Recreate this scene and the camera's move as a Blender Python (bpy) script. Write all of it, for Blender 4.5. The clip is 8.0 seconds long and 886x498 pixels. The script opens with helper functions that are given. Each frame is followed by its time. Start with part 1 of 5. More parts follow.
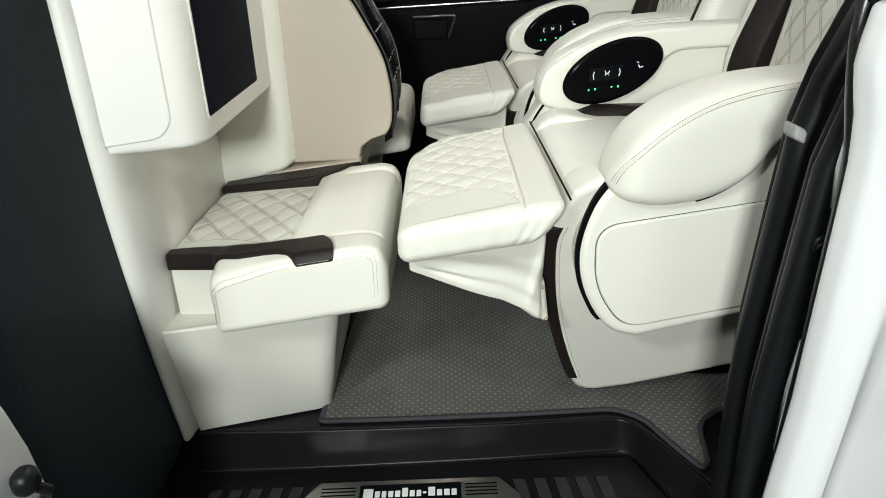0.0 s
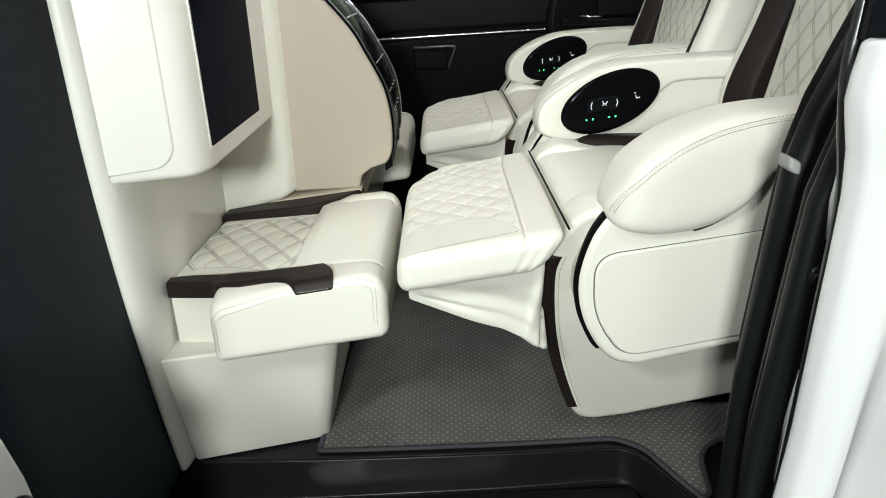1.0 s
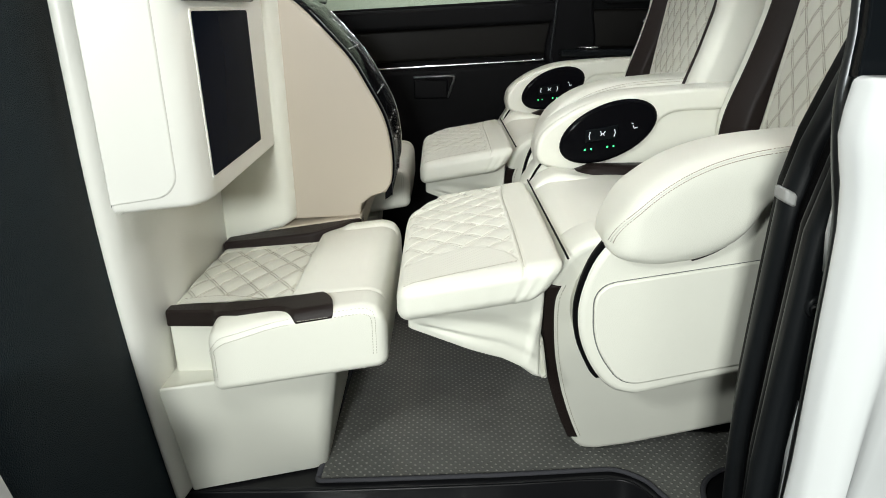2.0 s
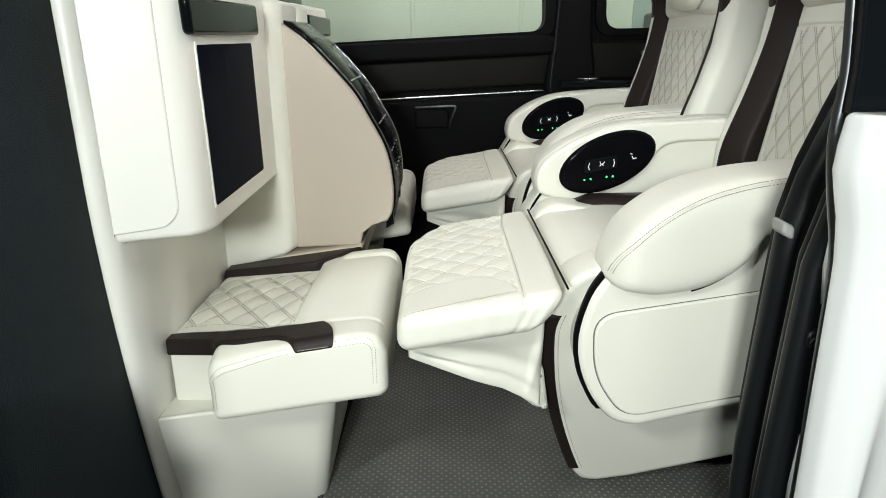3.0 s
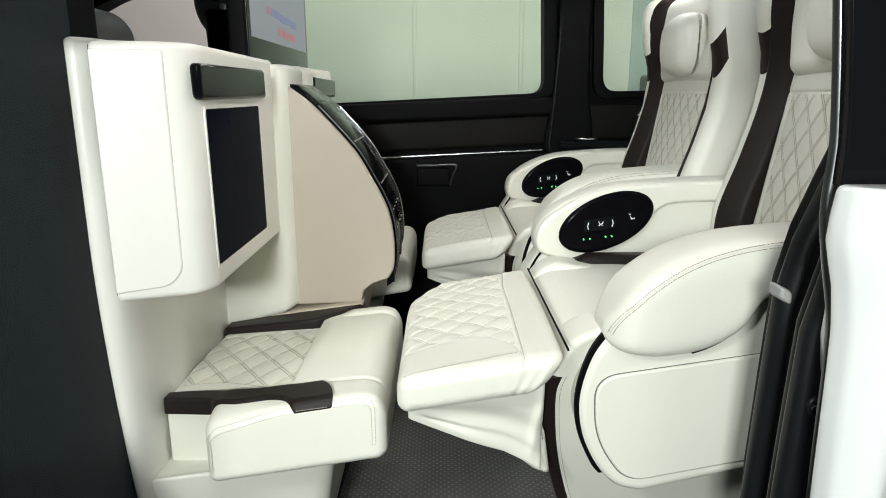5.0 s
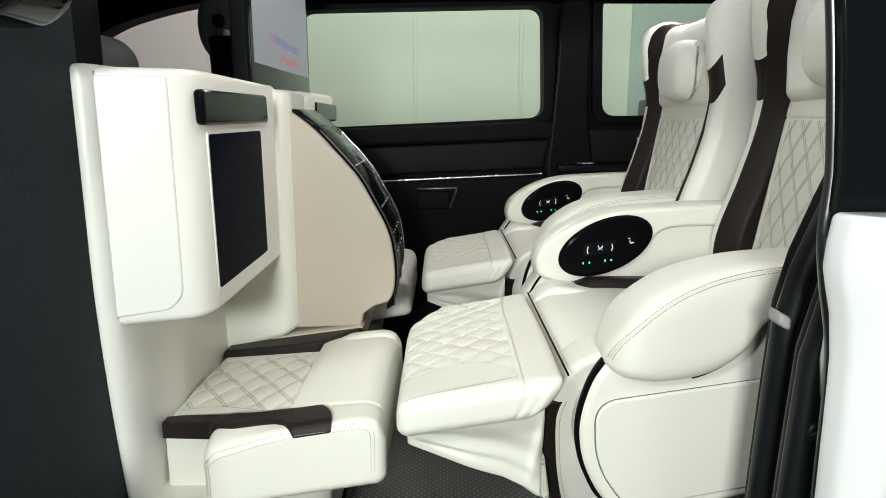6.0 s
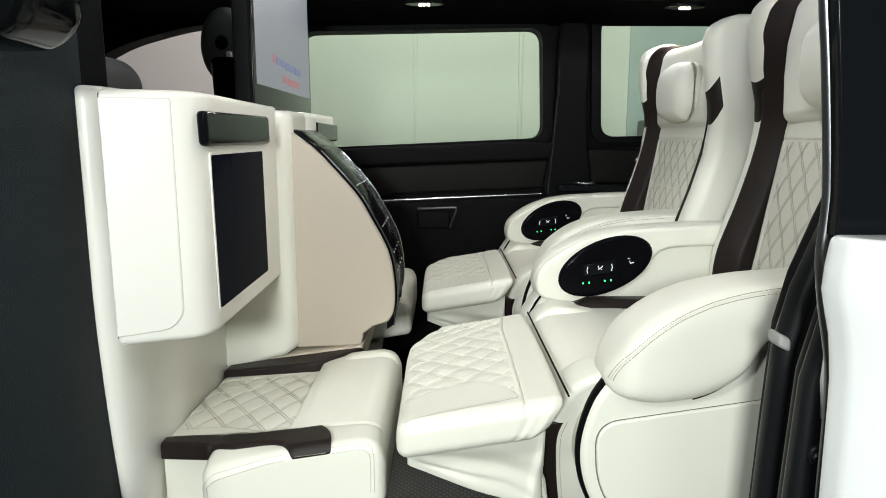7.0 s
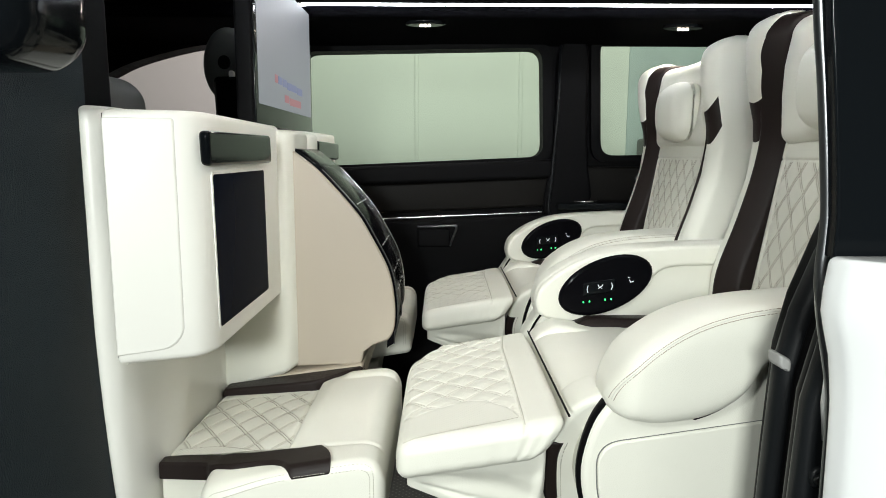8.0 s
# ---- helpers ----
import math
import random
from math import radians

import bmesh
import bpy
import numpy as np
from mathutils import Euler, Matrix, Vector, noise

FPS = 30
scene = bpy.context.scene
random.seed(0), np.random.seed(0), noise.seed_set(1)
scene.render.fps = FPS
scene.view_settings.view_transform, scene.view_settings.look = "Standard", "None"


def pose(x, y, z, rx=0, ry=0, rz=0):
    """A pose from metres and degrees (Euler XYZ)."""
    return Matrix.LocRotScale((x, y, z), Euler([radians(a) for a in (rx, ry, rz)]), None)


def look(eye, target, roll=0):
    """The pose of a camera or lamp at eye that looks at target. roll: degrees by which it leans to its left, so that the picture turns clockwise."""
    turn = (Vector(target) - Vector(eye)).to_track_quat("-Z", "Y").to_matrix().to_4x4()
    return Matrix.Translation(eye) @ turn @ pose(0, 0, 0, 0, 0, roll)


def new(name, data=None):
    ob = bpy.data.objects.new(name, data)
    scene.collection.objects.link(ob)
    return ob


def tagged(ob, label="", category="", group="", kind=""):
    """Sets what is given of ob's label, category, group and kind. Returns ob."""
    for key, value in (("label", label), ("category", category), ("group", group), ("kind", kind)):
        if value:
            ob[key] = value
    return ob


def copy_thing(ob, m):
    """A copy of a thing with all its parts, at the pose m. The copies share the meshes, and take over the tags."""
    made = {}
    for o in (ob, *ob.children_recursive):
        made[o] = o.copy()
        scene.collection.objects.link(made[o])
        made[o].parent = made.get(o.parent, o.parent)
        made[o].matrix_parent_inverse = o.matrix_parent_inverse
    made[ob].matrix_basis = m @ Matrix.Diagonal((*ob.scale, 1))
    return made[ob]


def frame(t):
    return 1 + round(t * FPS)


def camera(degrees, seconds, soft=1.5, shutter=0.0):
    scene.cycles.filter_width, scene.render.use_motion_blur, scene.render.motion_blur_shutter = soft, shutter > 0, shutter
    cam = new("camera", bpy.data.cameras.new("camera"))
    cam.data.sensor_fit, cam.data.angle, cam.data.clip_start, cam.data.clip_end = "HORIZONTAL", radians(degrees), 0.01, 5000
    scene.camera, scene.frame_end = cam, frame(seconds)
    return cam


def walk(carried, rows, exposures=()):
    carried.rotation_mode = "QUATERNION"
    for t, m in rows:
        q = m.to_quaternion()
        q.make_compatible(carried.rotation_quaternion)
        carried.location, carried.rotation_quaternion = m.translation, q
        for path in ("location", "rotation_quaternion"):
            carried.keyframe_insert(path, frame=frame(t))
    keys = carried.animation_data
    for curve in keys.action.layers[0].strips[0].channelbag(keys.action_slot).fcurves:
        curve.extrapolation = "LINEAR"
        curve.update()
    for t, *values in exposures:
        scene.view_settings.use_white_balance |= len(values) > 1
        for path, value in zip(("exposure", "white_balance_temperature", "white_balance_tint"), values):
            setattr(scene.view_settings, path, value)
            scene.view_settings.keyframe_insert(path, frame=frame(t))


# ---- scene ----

cam = camera(68.2, 8.0, 0.9)
PATH = [
    (0, (0.002, -0.64, 0.785), (0.004, 1.174, -0.056), -0.9),
    (0.5, (0.003, -0.641, 0.787), (0.005, 1.189, -0.02), -0.9),
    (1, (0.003, -0.643, 0.79), (0.006, 1.204, 0.022), -0.8),
    (1.5, (0.002, -0.644, 0.793), (0.008, 1.218, 0.062), -0.7),
    (3, (0.003, -0.648, 0.801), (0.008, 1.255, 0.184), -0.5),
    (3.5, (0.003, -0.649, 0.804), (0.008, 1.266, 0.229), -0.4),
    (4, (0.002, -0.651, 0.807), (0.009, 1.276, 0.27), -0.3),
    (4.5, (0.002, -0.652, 0.81), (0.009, 1.285, 0.312), -0.2),
    (6, (0.002, -0.656, 0.816), (0.008, 1.305, 0.422), -0.0),
    (6.5, (0.001, -0.658, 0.818), (0.009, 1.308, 0.451), 0.1),
    (7, (0.001, -0.659, 0.819), (0.008, 1.312, 0.481), 0.1),
    (7.5, (0.001, -0.66, 0.821), (0.008, 1.316, 0.51), 0.2),
    (8, (0.001, -0.661, 0.822), (0.007, 1.319, 0.536), 0.2),
]
walk(cam, [(t, look(eye, target, roll)) for t, eye, target, roll in PATH])

# ---- light ----
world = bpy.data.worlds.new("showroom_air")
scene.world = world
world.use_nodes = True
world.node_tree.nodes["Background"].inputs["Color"].default_value = (0.9, 1.0, 0.93, 1)
world.node_tree.nodes["Background"].inputs["Strength"].default_value = 0.06


def area(name, m, power, sx, sy, color):
    lamp = bpy.data.lights.new(name, "AREA")
    lamp.shape, lamp.size, lamp.size_y, lamp.energy, lamp.color = "RECTANGLE", sx, sy, power, color
    ob = new(name, lamp)
    ob.matrix_world = m
    return ob


area("showroom_key_lamp", look((-1.25, -1.85, 2.00), (0.0, 0.2, 0.45)), 34, 0.26, 0.26, (0.95, 1.0, 0.96))
area("showroom_side_lamp", look((0.30, -1.6, 2.40), (0.0, 0.3, 0.5)), 12, 0.30, 0.30, (0.96, 1.0, 0.95))
# Unseen fill lamp behind the camera, added to brighten the near faces.
area("front_fill_lamp", look((-0.27, -1.60, 1.05), (-0.1, 0.3, 0.30)), 34, 0.20, 0.20, (0.95, 1.0, 0.97))
# Added lamp, not seen, that lifts the wall behind the far windows.
area("back_wall_fill_lamp", look((0.3, 2.0, 2.45), (0.3, 3.3, 0.9)), 50, 3.0, 0.4, (1.0, 1.0, 0.95))

# ---- materials ----


def material(name, color, rough=0.5, metal=0.0, bump=0.0, bscale=300.0, vary=0.08, kind="noise", coat=0.0, stain=3.0, spec=0.5):
    """A surface with blotches at hand size, grain and fine relief."""
    m = bpy.data.materials.new(name)
    m.use_nodes = True
    t = m.node_tree
    b = t.nodes["Principled BSDF"]
    geo = t.nodes.new("ShaderNodeNewGeometry")
    big = t.nodes.new("ShaderNodeTexNoise")
    big.inputs["Scale"].default_value = stain
    big.inputs["Detail"].default_value = 3
    t.links.new(geo.outputs["Position"], big.inputs["Vector"])
    ramp = t.nodes.new("ShaderNodeMapRange")
    ramp.inputs["From Min"].default_value, ramp.inputs["From Max"].default_value = 0.3, 0.7
    ramp.inputs["To Min"].default_value, ramp.inputs["To Max"].default_value = 1 - vary, 1 + vary
    t.links.new(big.outputs["Fac"], ramp.inputs["Value"])
    mul = t.nodes.new("ShaderNodeVectorMath")
    mul.operation = "SCALE"
    mul.inputs[0].default_value = color
    t.links.new(ramp.outputs["Result"], mul.inputs["Scale"])
    t.links.new(mul.outputs["Vector"], b.inputs["Base Color"])
    b.inputs["Metallic"].default_value = metal
    rr = t.nodes.new("ShaderNodeMapRange")
    rr.inputs["To Min"].default_value, rr.inputs["To Max"].default_value = max(0.02, rough - 0.08), min(1, rough + 0.08)
    t.links.new(big.outputs["Fac"], rr.inputs["Value"])
    t.links.new(rr.outputs["Result"], b.inputs["Roughness"])
    b.inputs["Coat Weight"].default_value = coat
    b.inputs["Specular IOR Level"].default_value = spec
    if bump:
        if kind == "leather":
            fine = t.nodes.new("ShaderNodeTexVoronoi")
            fine.feature = "DISTANCE_TO_EDGE"
            out = fine.outputs["Distance"]
        else:
            fine = t.nodes.new("ShaderNodeTexNoise")
            fine.inputs["Detail"].default_value = 4
            out = fine.outputs["Fac"]
        fine.inputs["Scale"].default_value = bscale
        t.links.new(geo.outputs["Position"], fine.inputs["Vector"])
        bp = t.nodes.new("ShaderNodeBump")
        bp.inputs["Strength"].default_value = bump
        bp.inputs["Distance"].default_value = 0.0015
        t.links.new(out, bp.inputs["Height"])
        t.links.new(bp.outputs["Normal"], b.inputs["Normal"])
        if kind == "leather":
            soft = t.nodes.new("ShaderNodeTexNoise")
            soft.inputs["Scale"].default_value = 26
            soft.inputs["Detail"].default_value = 3
            t.links.new(geo.outputs["Position"], soft.inputs["Vector"])
            sb = t.nodes.new("ShaderNodeBump")
            sb.inputs["Strength"].default_value = 0.10
            sb.inputs["Distance"].default_value = 0.006
            t.links.new(soft.outputs["Fac"], sb.inputs["Height"])
            t.links.new(sb.outputs["Normal"], bp.inputs["Normal"])
    return m


CREAM = material("cream_leather", (0.74, 0.735, 0.655), 0.44, bump=0.20, bscale=460, kind="leather", vary=0.035)
QUILT = material("quilted_cream_leather", (0.72, 0.715, 0.635), 0.46, bump=0.22, bscale=460, kind="leather", vary=0.03)
IVORY = material("ivory_lacquered_panel", (0.86, 0.85, 0.79), 0.38, bump=0.05, bscale=500, kind="leather", vary=0.03)
BEIGE = material("beige_console_leather", (0.45, 0.395, 0.32), 0.45, bump=0.08, bscale=480, kind="leather", vary=0.03)
BROWN = material("dark_brown_leather", (0.017, 0.012, 0.011), 0.42, bump=0.25, bscale=500, kind="leather", vary=0.15, spec=0.16)
TAUPE = material("taupe_thread", (0.38, 0.34, 0.28), 0.7, vary=0.05)
THREAD = material("beige_thread", (0.47, 0.45, 0.38), 0.7, vary=0.05)
BLACKLEATHER = material("black_grained_leather", (0.019, 0.028, 0.034), 0.45, bump=1.0, bscale=400, kind="leather", vary=0.12, spec=0.05)
BLACK = material("black_plastic", (0.003, 0.003, 0.0035), 0.55, bump=0.15, bscale=900, vary=0.2, spec=0.06)
SATIN = material("satin_black_step_plastic", (0.007, 0.007, 0.008), 0.34, bump=0.1, bscale=700, vary=0.2, spec=0.24)
RUBBER = material("black_rubber_seal", (0.006, 0.007, 0.008), 0.40, bump=0.1, bscale=400, vary=0.2, spec=0.22)
DARKTRIM = material("dark_ribbed_door_trim", (0.005, 0.0045, 0.004), 0.5, bump=0.2, bscale=300, vary=0.2, spec=0.09)
HEADLINER = material("black_suede_headliner", (0.0015, 0.0015, 0.002), 0.95, bump=0.3, bscale=600, vary=0.2, spec=0.03)
GLOSS = material("gloss_black_glass", (0.004, 0.005, 0.006), 0.12, vary=0.1, spec=0.13)
PANELGLASS = material("black_control_glass", (0.003, 0.003, 0.004), 0.16, vary=0.1, spec=0.02)
PIANO = material("piano_black_panel", (0.003, 0.003, 0.004), 0.12, vary=0.1, spec=0.05)
DIMSTEEL = material("dark_satin_metal", (0.13, 0.135, 0.14), 0.30, metal=1.0, bump=0.05, bscale=500)
SCREEN = material("switched_off_screen", (0.003, 0.005, 0.012), 0.25, vary=0.05, spec=0.004)
CHROME = material("brushed_chrome", (0.62, 0.63, 0.64), 0.22, metal=1.0, bump=0.05, bscale=500)
STEEL = material("worn_steel", (0.42, 0.42, 0.41), 0.33, metal=1.0, bump=0.1, bscale=300)
WHITE = material("white_car_paint", (0.62, 0.63, 0.63), 0.25, coat=0.8, vary=0.01)
GREY = material("grey_front_seat_leather", (0.14, 0.14, 0.135), 0.55, bump=0.2, bscale=400, kind="leather")
DUSKGREY = material("dusky_grey_plastic", (0.075, 0.078, 0.075), 0.55, bump=0.1)
PALEGREY = material("pale_grey_plastic", (0.30, 0.30, 0.29), 0.55, bump=0.1)
WALLPAINT = material("pale_green_wall_paint", (0.72, 0.74, 0.68), 0.85, bump=0.1, bscale=40, vary=0.03, stain=1.0)
BLUEGREY = material("pale_blue_grey_wall_paint", (0.46, 0.53, 0.52), 0.8, bump=0.1, bscale=40, vary=0.08, stain=2.0)
GARAGE = material("light_grey_showroom_paint", (0.62, 0.63, 0.60), 0.8, bump=0.1, bscale=40, vary=0.05, stain=1.0)
CONCRETE = material("polished_concrete", (0.12, 0.12, 0.115), 0.4, bump=0.1, bscale=60, vary=0.15)
RIBGREY = material("dull_grey_step_rib", (0.020, 0.020, 0.022), 0.6, bump=0.3, bscale=700)
BINDING = material("dark_grey_mat_binding", (0.035, 0.035, 0.042), 0.85, bump=0.6, bscale=900)
# Tones of strips that stand in for gap shade; SEAMGREY also colours seams.
GAPTONE = material("brown_grey_gap_shade", (0.14, 0.13, 0.11), 0.7)
SEAMGREY = material("pale_seam_and_gap_shade", (0.68, 0.67, 0.62), 0.7)
LINT = material("white_print", (0.75, 0.76, 0.76), 0.4, vary=0.02)


def glowing(name, color, strength):
    m = bpy.data.materials.new(name)
    m.use_nodes = True
    b = m.node_tree.nodes["Principled BSDF"]
    b.inputs["Base Color"].default_value = (0.02, 0.02, 0.02, 1)
    b.inputs["Emission Color"].default_value = (*color, 1)
    b.inputs["Emission Strength"].default_value = strength
    return m


GREENLED = glowing("green_led", (0.05, 1.0, 0.25), 3.0)
STRIPLED = glowing("white_led_strip", (0.90, 0.95, 1.0), 42.0)
WARMLED = glowing("warm_reading_led", (1.0, 0.86, 0.68), 12.0)
TVGLOW = glowing("lit_screen", (0.48, 0.52, 0.57), 0.42)
TVRED = glowing("red_caption_light", (0.62, 0.27, 0.30), 0.5)
TVBLUE = glowing("blue_caption_light", (0.27, 0.32, 0.55), 0.5)
ICON = glowing("backlit_icon", (0.9, 0.95, 1.0), 0.9)

PERF = material("perforated_cream_leather", (0.72, 0.715, 0.635), 0.48, vary=0.02)
_t = PERF.node_tree
_map = _t.nodes.new("ShaderNodeMapping")
_map.inputs["Scale"].default_value = (250, 250, 0)
_map.inputs["Rotation"].default_value = (0, 0, radians(45))
_geo = _t.nodes.new("ShaderNodeNewGeometry")
_t.links.new(_geo.outputs["Position"], _map.inputs["Vector"])
_vor = _t.nodes.new("ShaderNodeTexVoronoi")
_vor.inputs["Randomness"].default_value = 0.0
_vor.inputs["Scale"].default_value = 1.0
_t.links.new(_map.outputs["Vector"], _vor.inputs["Vector"])
_hole = _t.nodes.new("ShaderNodeMapRange")
_hole.inputs["From Min"].default_value, _hole.inputs["From Max"].default_value = 0.10, 0.22
_t.links.new(_vor.outputs["Distance"], _hole.inputs["Value"])
_mx = _t.nodes.new("ShaderNodeMix")
_mx.data_type = "RGBA"
_mx.inputs["A"].default_value = (0.36, 0.34, 0.29, 1)
_t.links.new(_hole.outputs["Result"], _mx.inputs["Factor"])
_src = _t.nodes["Principled BSDF"].inputs["Base Color"].links[0].from_socket
_t.links.new(_src, _mx.inputs["B"])
_t.links.new(_mx.outputs["Result"], _t.nodes["Principled BSDF"].inputs["Base Color"])

GLASS = bpy.data.materials.new("tinted_window_glass")
GLASS.use_nodes = True
_t = GLASS.node_tree
_t.nodes.remove(_t.nodes["Principled BSDF"])
_mix = _t.nodes.new("ShaderNodeMixShader")
_tr = _t.nodes.new("ShaderNodeBsdfTransparent")
_tr.inputs["Color"].default_value = (0.80, 0.86, 0.80, 1)
_gl = _t.nodes.new("ShaderNodeBsdfGlossy")
_gl.inputs["Roughness"].default_value = 0.35
_fr = _t.nodes.new("ShaderNodeFresnel")
_fr.inputs["IOR"].default_value = 1.12
_t.links.new(_fr.outputs[0], _mix.inputs[0])
_t.links.new(_tr.outputs[0], _mix.inputs[1])
_t.links.new(_gl.outputs[0], _mix.inputs[2])
_t.links.new(_mix.outputs[0], _t.nodes["Material Output"].inputs["Surface"])

CLEAR = GLASS.copy()
CLEAR.name = "clear_window_glass"
for _n in CLEAR.node_tree.nodes:
    if _n.type == "BSDF_TRANSPARENT":
        _n.inputs["Color"].default_value = (0.97, 0.91, 0.94, 1)

MAT = bpy.data.materials.new("dotted_grey_vinyl_mat")
MAT.use_nodes = True
_t = MAT.node_tree
_b = _t.nodes["Principled BSDF"]
_geo = _t.nodes.new("ShaderNodeNewGeometry")
_map = _t.nodes.new("ShaderNodeMapping")
_map.inputs["Rotation"].default_value = (0, 0, radians(45))
_map.inputs["Scale"].default_value = (86, 86, 0)
_t.links.new(_geo.outputs["Position"], _map.inputs["Vector"])
_vor = _t.nodes.new("ShaderNodeTexVoronoi")
_vor.inputs["Randomness"].default_value = 0.04
_vor.inputs["Scale"].default_value = 1.0
_t.links.new(_map.outputs["Vector"], _vor.inputs["Vector"])
_dot = _t.nodes.new("ShaderNodeMapRange")
_dot.inputs["From Min"].default_value, _dot.inputs["From Max"].default_value = 0.13, 0.24
_dot.inputs["To Min"].default_value, _dot.inputs["To Max"].default_value = 1, 0
_t.links.new(_vor.outputs["Distance"], _dot.inputs["Value"])
_mx = _t.nodes.new("ShaderNodeMix")
_mx.data_type = "RGBA"
_mx.inputs["A"].default_value = (0.098, 0.099, 0.092, 1)
_mx.inputs["B"].default_value = (0.25, 0.245, 0.225, 1)
_t.links.new(_dot.outputs["Result"], _mx.inputs["Factor"])
_ns = _t.nodes.new("ShaderNodeTexNoise")
_ns.inputs["Scale"].default_value = 14
_t.links.new(_geo.outputs["Position"], _ns.inputs["Vector"])
_hs = _t.nodes.new("ShaderNodeHueSaturation")
_vr = _t.nodes.new("ShaderNodeMapRange")
_vr.inputs["To Min"].default_value, _vr.inputs["To Max"].default_value = 0.75, 1.3
_t.links.new(_ns.outputs["Fac"], _vr.inputs["Value"])
_t.links.new(_vr.outputs["Result"], _hs.inputs["Value"])
_t.links.new(_mx.outputs["Result"], _hs.inputs["Color"])
_t.links.new(_hs.outputs["Color"], _b.inputs["Base Color"])
_b.inputs["Roughness"].default_value = 0.6
_bp = _t.nodes.new("ShaderNodeBump")
_bp.inputs["Strength"].default_value = 0.7
_bp.inputs["Distance"].default_value = 0.002
_t.links.new(_dot.outputs["Result"], _bp.inputs["Height"])
_t.links.new(_bp.outputs["Normal"], _b.inputs["Normal"])

# ---- builders ----


def part(name, bm, mat, parent=None, label="", category="", kind="", group=""):
    """One mesh object out of a bmesh, under a thing or a part."""
    bmesh.ops.recalc_face_normals(bm, faces=bm.faces)
    me = bpy.data.meshes.new(name)
    bm.to_mesh(me)
    bm.free()
    me.materials.append(mat)
    ob = new(name, me)
    if parent is not None:
        ob.parent = parent
    return tagged(ob, label, category, group, kind)


def thing(name, label, category, group="", kind=""):
    return tagged(new(name), label, category, group, kind)


def axis_steps(lo, hi, r, n, rs):
    r = min(r, (hi - lo) * 0.499)
    a = [lo + r * (1 - math.tan((1 - k / rs) * math.pi / 4)) for k in range(rs)]
    b = [lo + r + (hi - lo - 2 * r) * k / n for k in range(n + 1)]
    c = [hi - r * (1 - math.tan((k + 1) / rs * math.pi / 4)) for k in range(rs)]
    return a + b + c


def roundbox(lo, hi, r, n=(1, 1, 1), rs=4, warp=None):
    """A box with rounded edges, its faces cut n times, each vertex moved by warp(point, normal)."""
    bm = bmesh.new()
    r = min(r, *[(hi[k] - lo[k]) * 0.499 for k in range(3)])
    ax = [axis_steps(lo[k], hi[k], r, n[k], rs) for k in range(3)]
    made = {}

    def vert(i, j, k):
        key = (i, j, k)
        if key not in made:
            p = Vector((ax[0][i], ax[1][j], ax[2][k]))
            q = Vector([min(max(p[d], lo[d] + r), hi[d] - r) for d in range(3)])
            nrm = (p - q).normalized()
            p = q + nrm * r
            if warp:
                p = Vector(warp(p, nrm))
            made[key] = bm.verts.new(p)
        return made[key]

    m = [len(a) - 1 for a in ax]
    for d in range(3):
        e, f = (d + 1) % 3, (d + 2) % 3
        for side in (0, m[d]):
            for a in range(m[e]):
                for b in range(m[f]):
                    quad = []
                    for da, db in ((0, 0), (1, 0), (1, 1), (0, 1)):
                        idx = [0, 0, 0]
                        idx[d], idx[e], idx[f] = side, a + da, b + db
                        quad.append(vert(*idx))
                    face = bm.faces.new(quad)
                    face.smooth = True
    return bm


def spline(pts, n=6, closed=True):
    """A smooth line through 2D or 3D points."""
    out = []
    c = len(pts)
    P = [Vector(p) for p in pts]
    for i in range(c if closed else c - 1):
        if closed:
            a, b, d, e = P[i - 1], P[i], P[(i + 1) % c], P[(i + 2) % c]
        else:
            a, b, d, e = P[max(i - 1, 0)], P[i], P[i + 1], P[min(i + 2, c - 1)]
        for k in range(n):
            t = k / n
            out.append(0.5 * (2 * b + (d - a) * t + (2 * a - 5 * b + 4 * d - e) * t * t + (3 * b - a - 3 * d + e) * t ** 3))
    if not closed:
        out.append(P[-1])
    return out


def rounded(pts, r, n=5):
    """A 2D polygon with its corners rounded; r is one radius or one for each corner."""
    out = []
    c = len(pts)
    for i in range(c):
        p, a, b = Vector(pts[i]), Vector(pts[i - 1]), Vector(pts[(i + 1) % c])
        rad = r[i] if isinstance(r, (list, tuple)) else r
        u, v = (a - p), (b - p)
        rad = min(rad, u.length * 0.48, v.length * 0.48)
        if rad <= 0:
            out.append(p)
            continue
        s, e = p + u.normalized() * rad, p + v.normalized() * rad
        for k in range(n + 1):
            t = k / n
            out.append(s * (1 - t) ** 2 + p * 2 * t * (1 - t) + e * t * t)
    return out


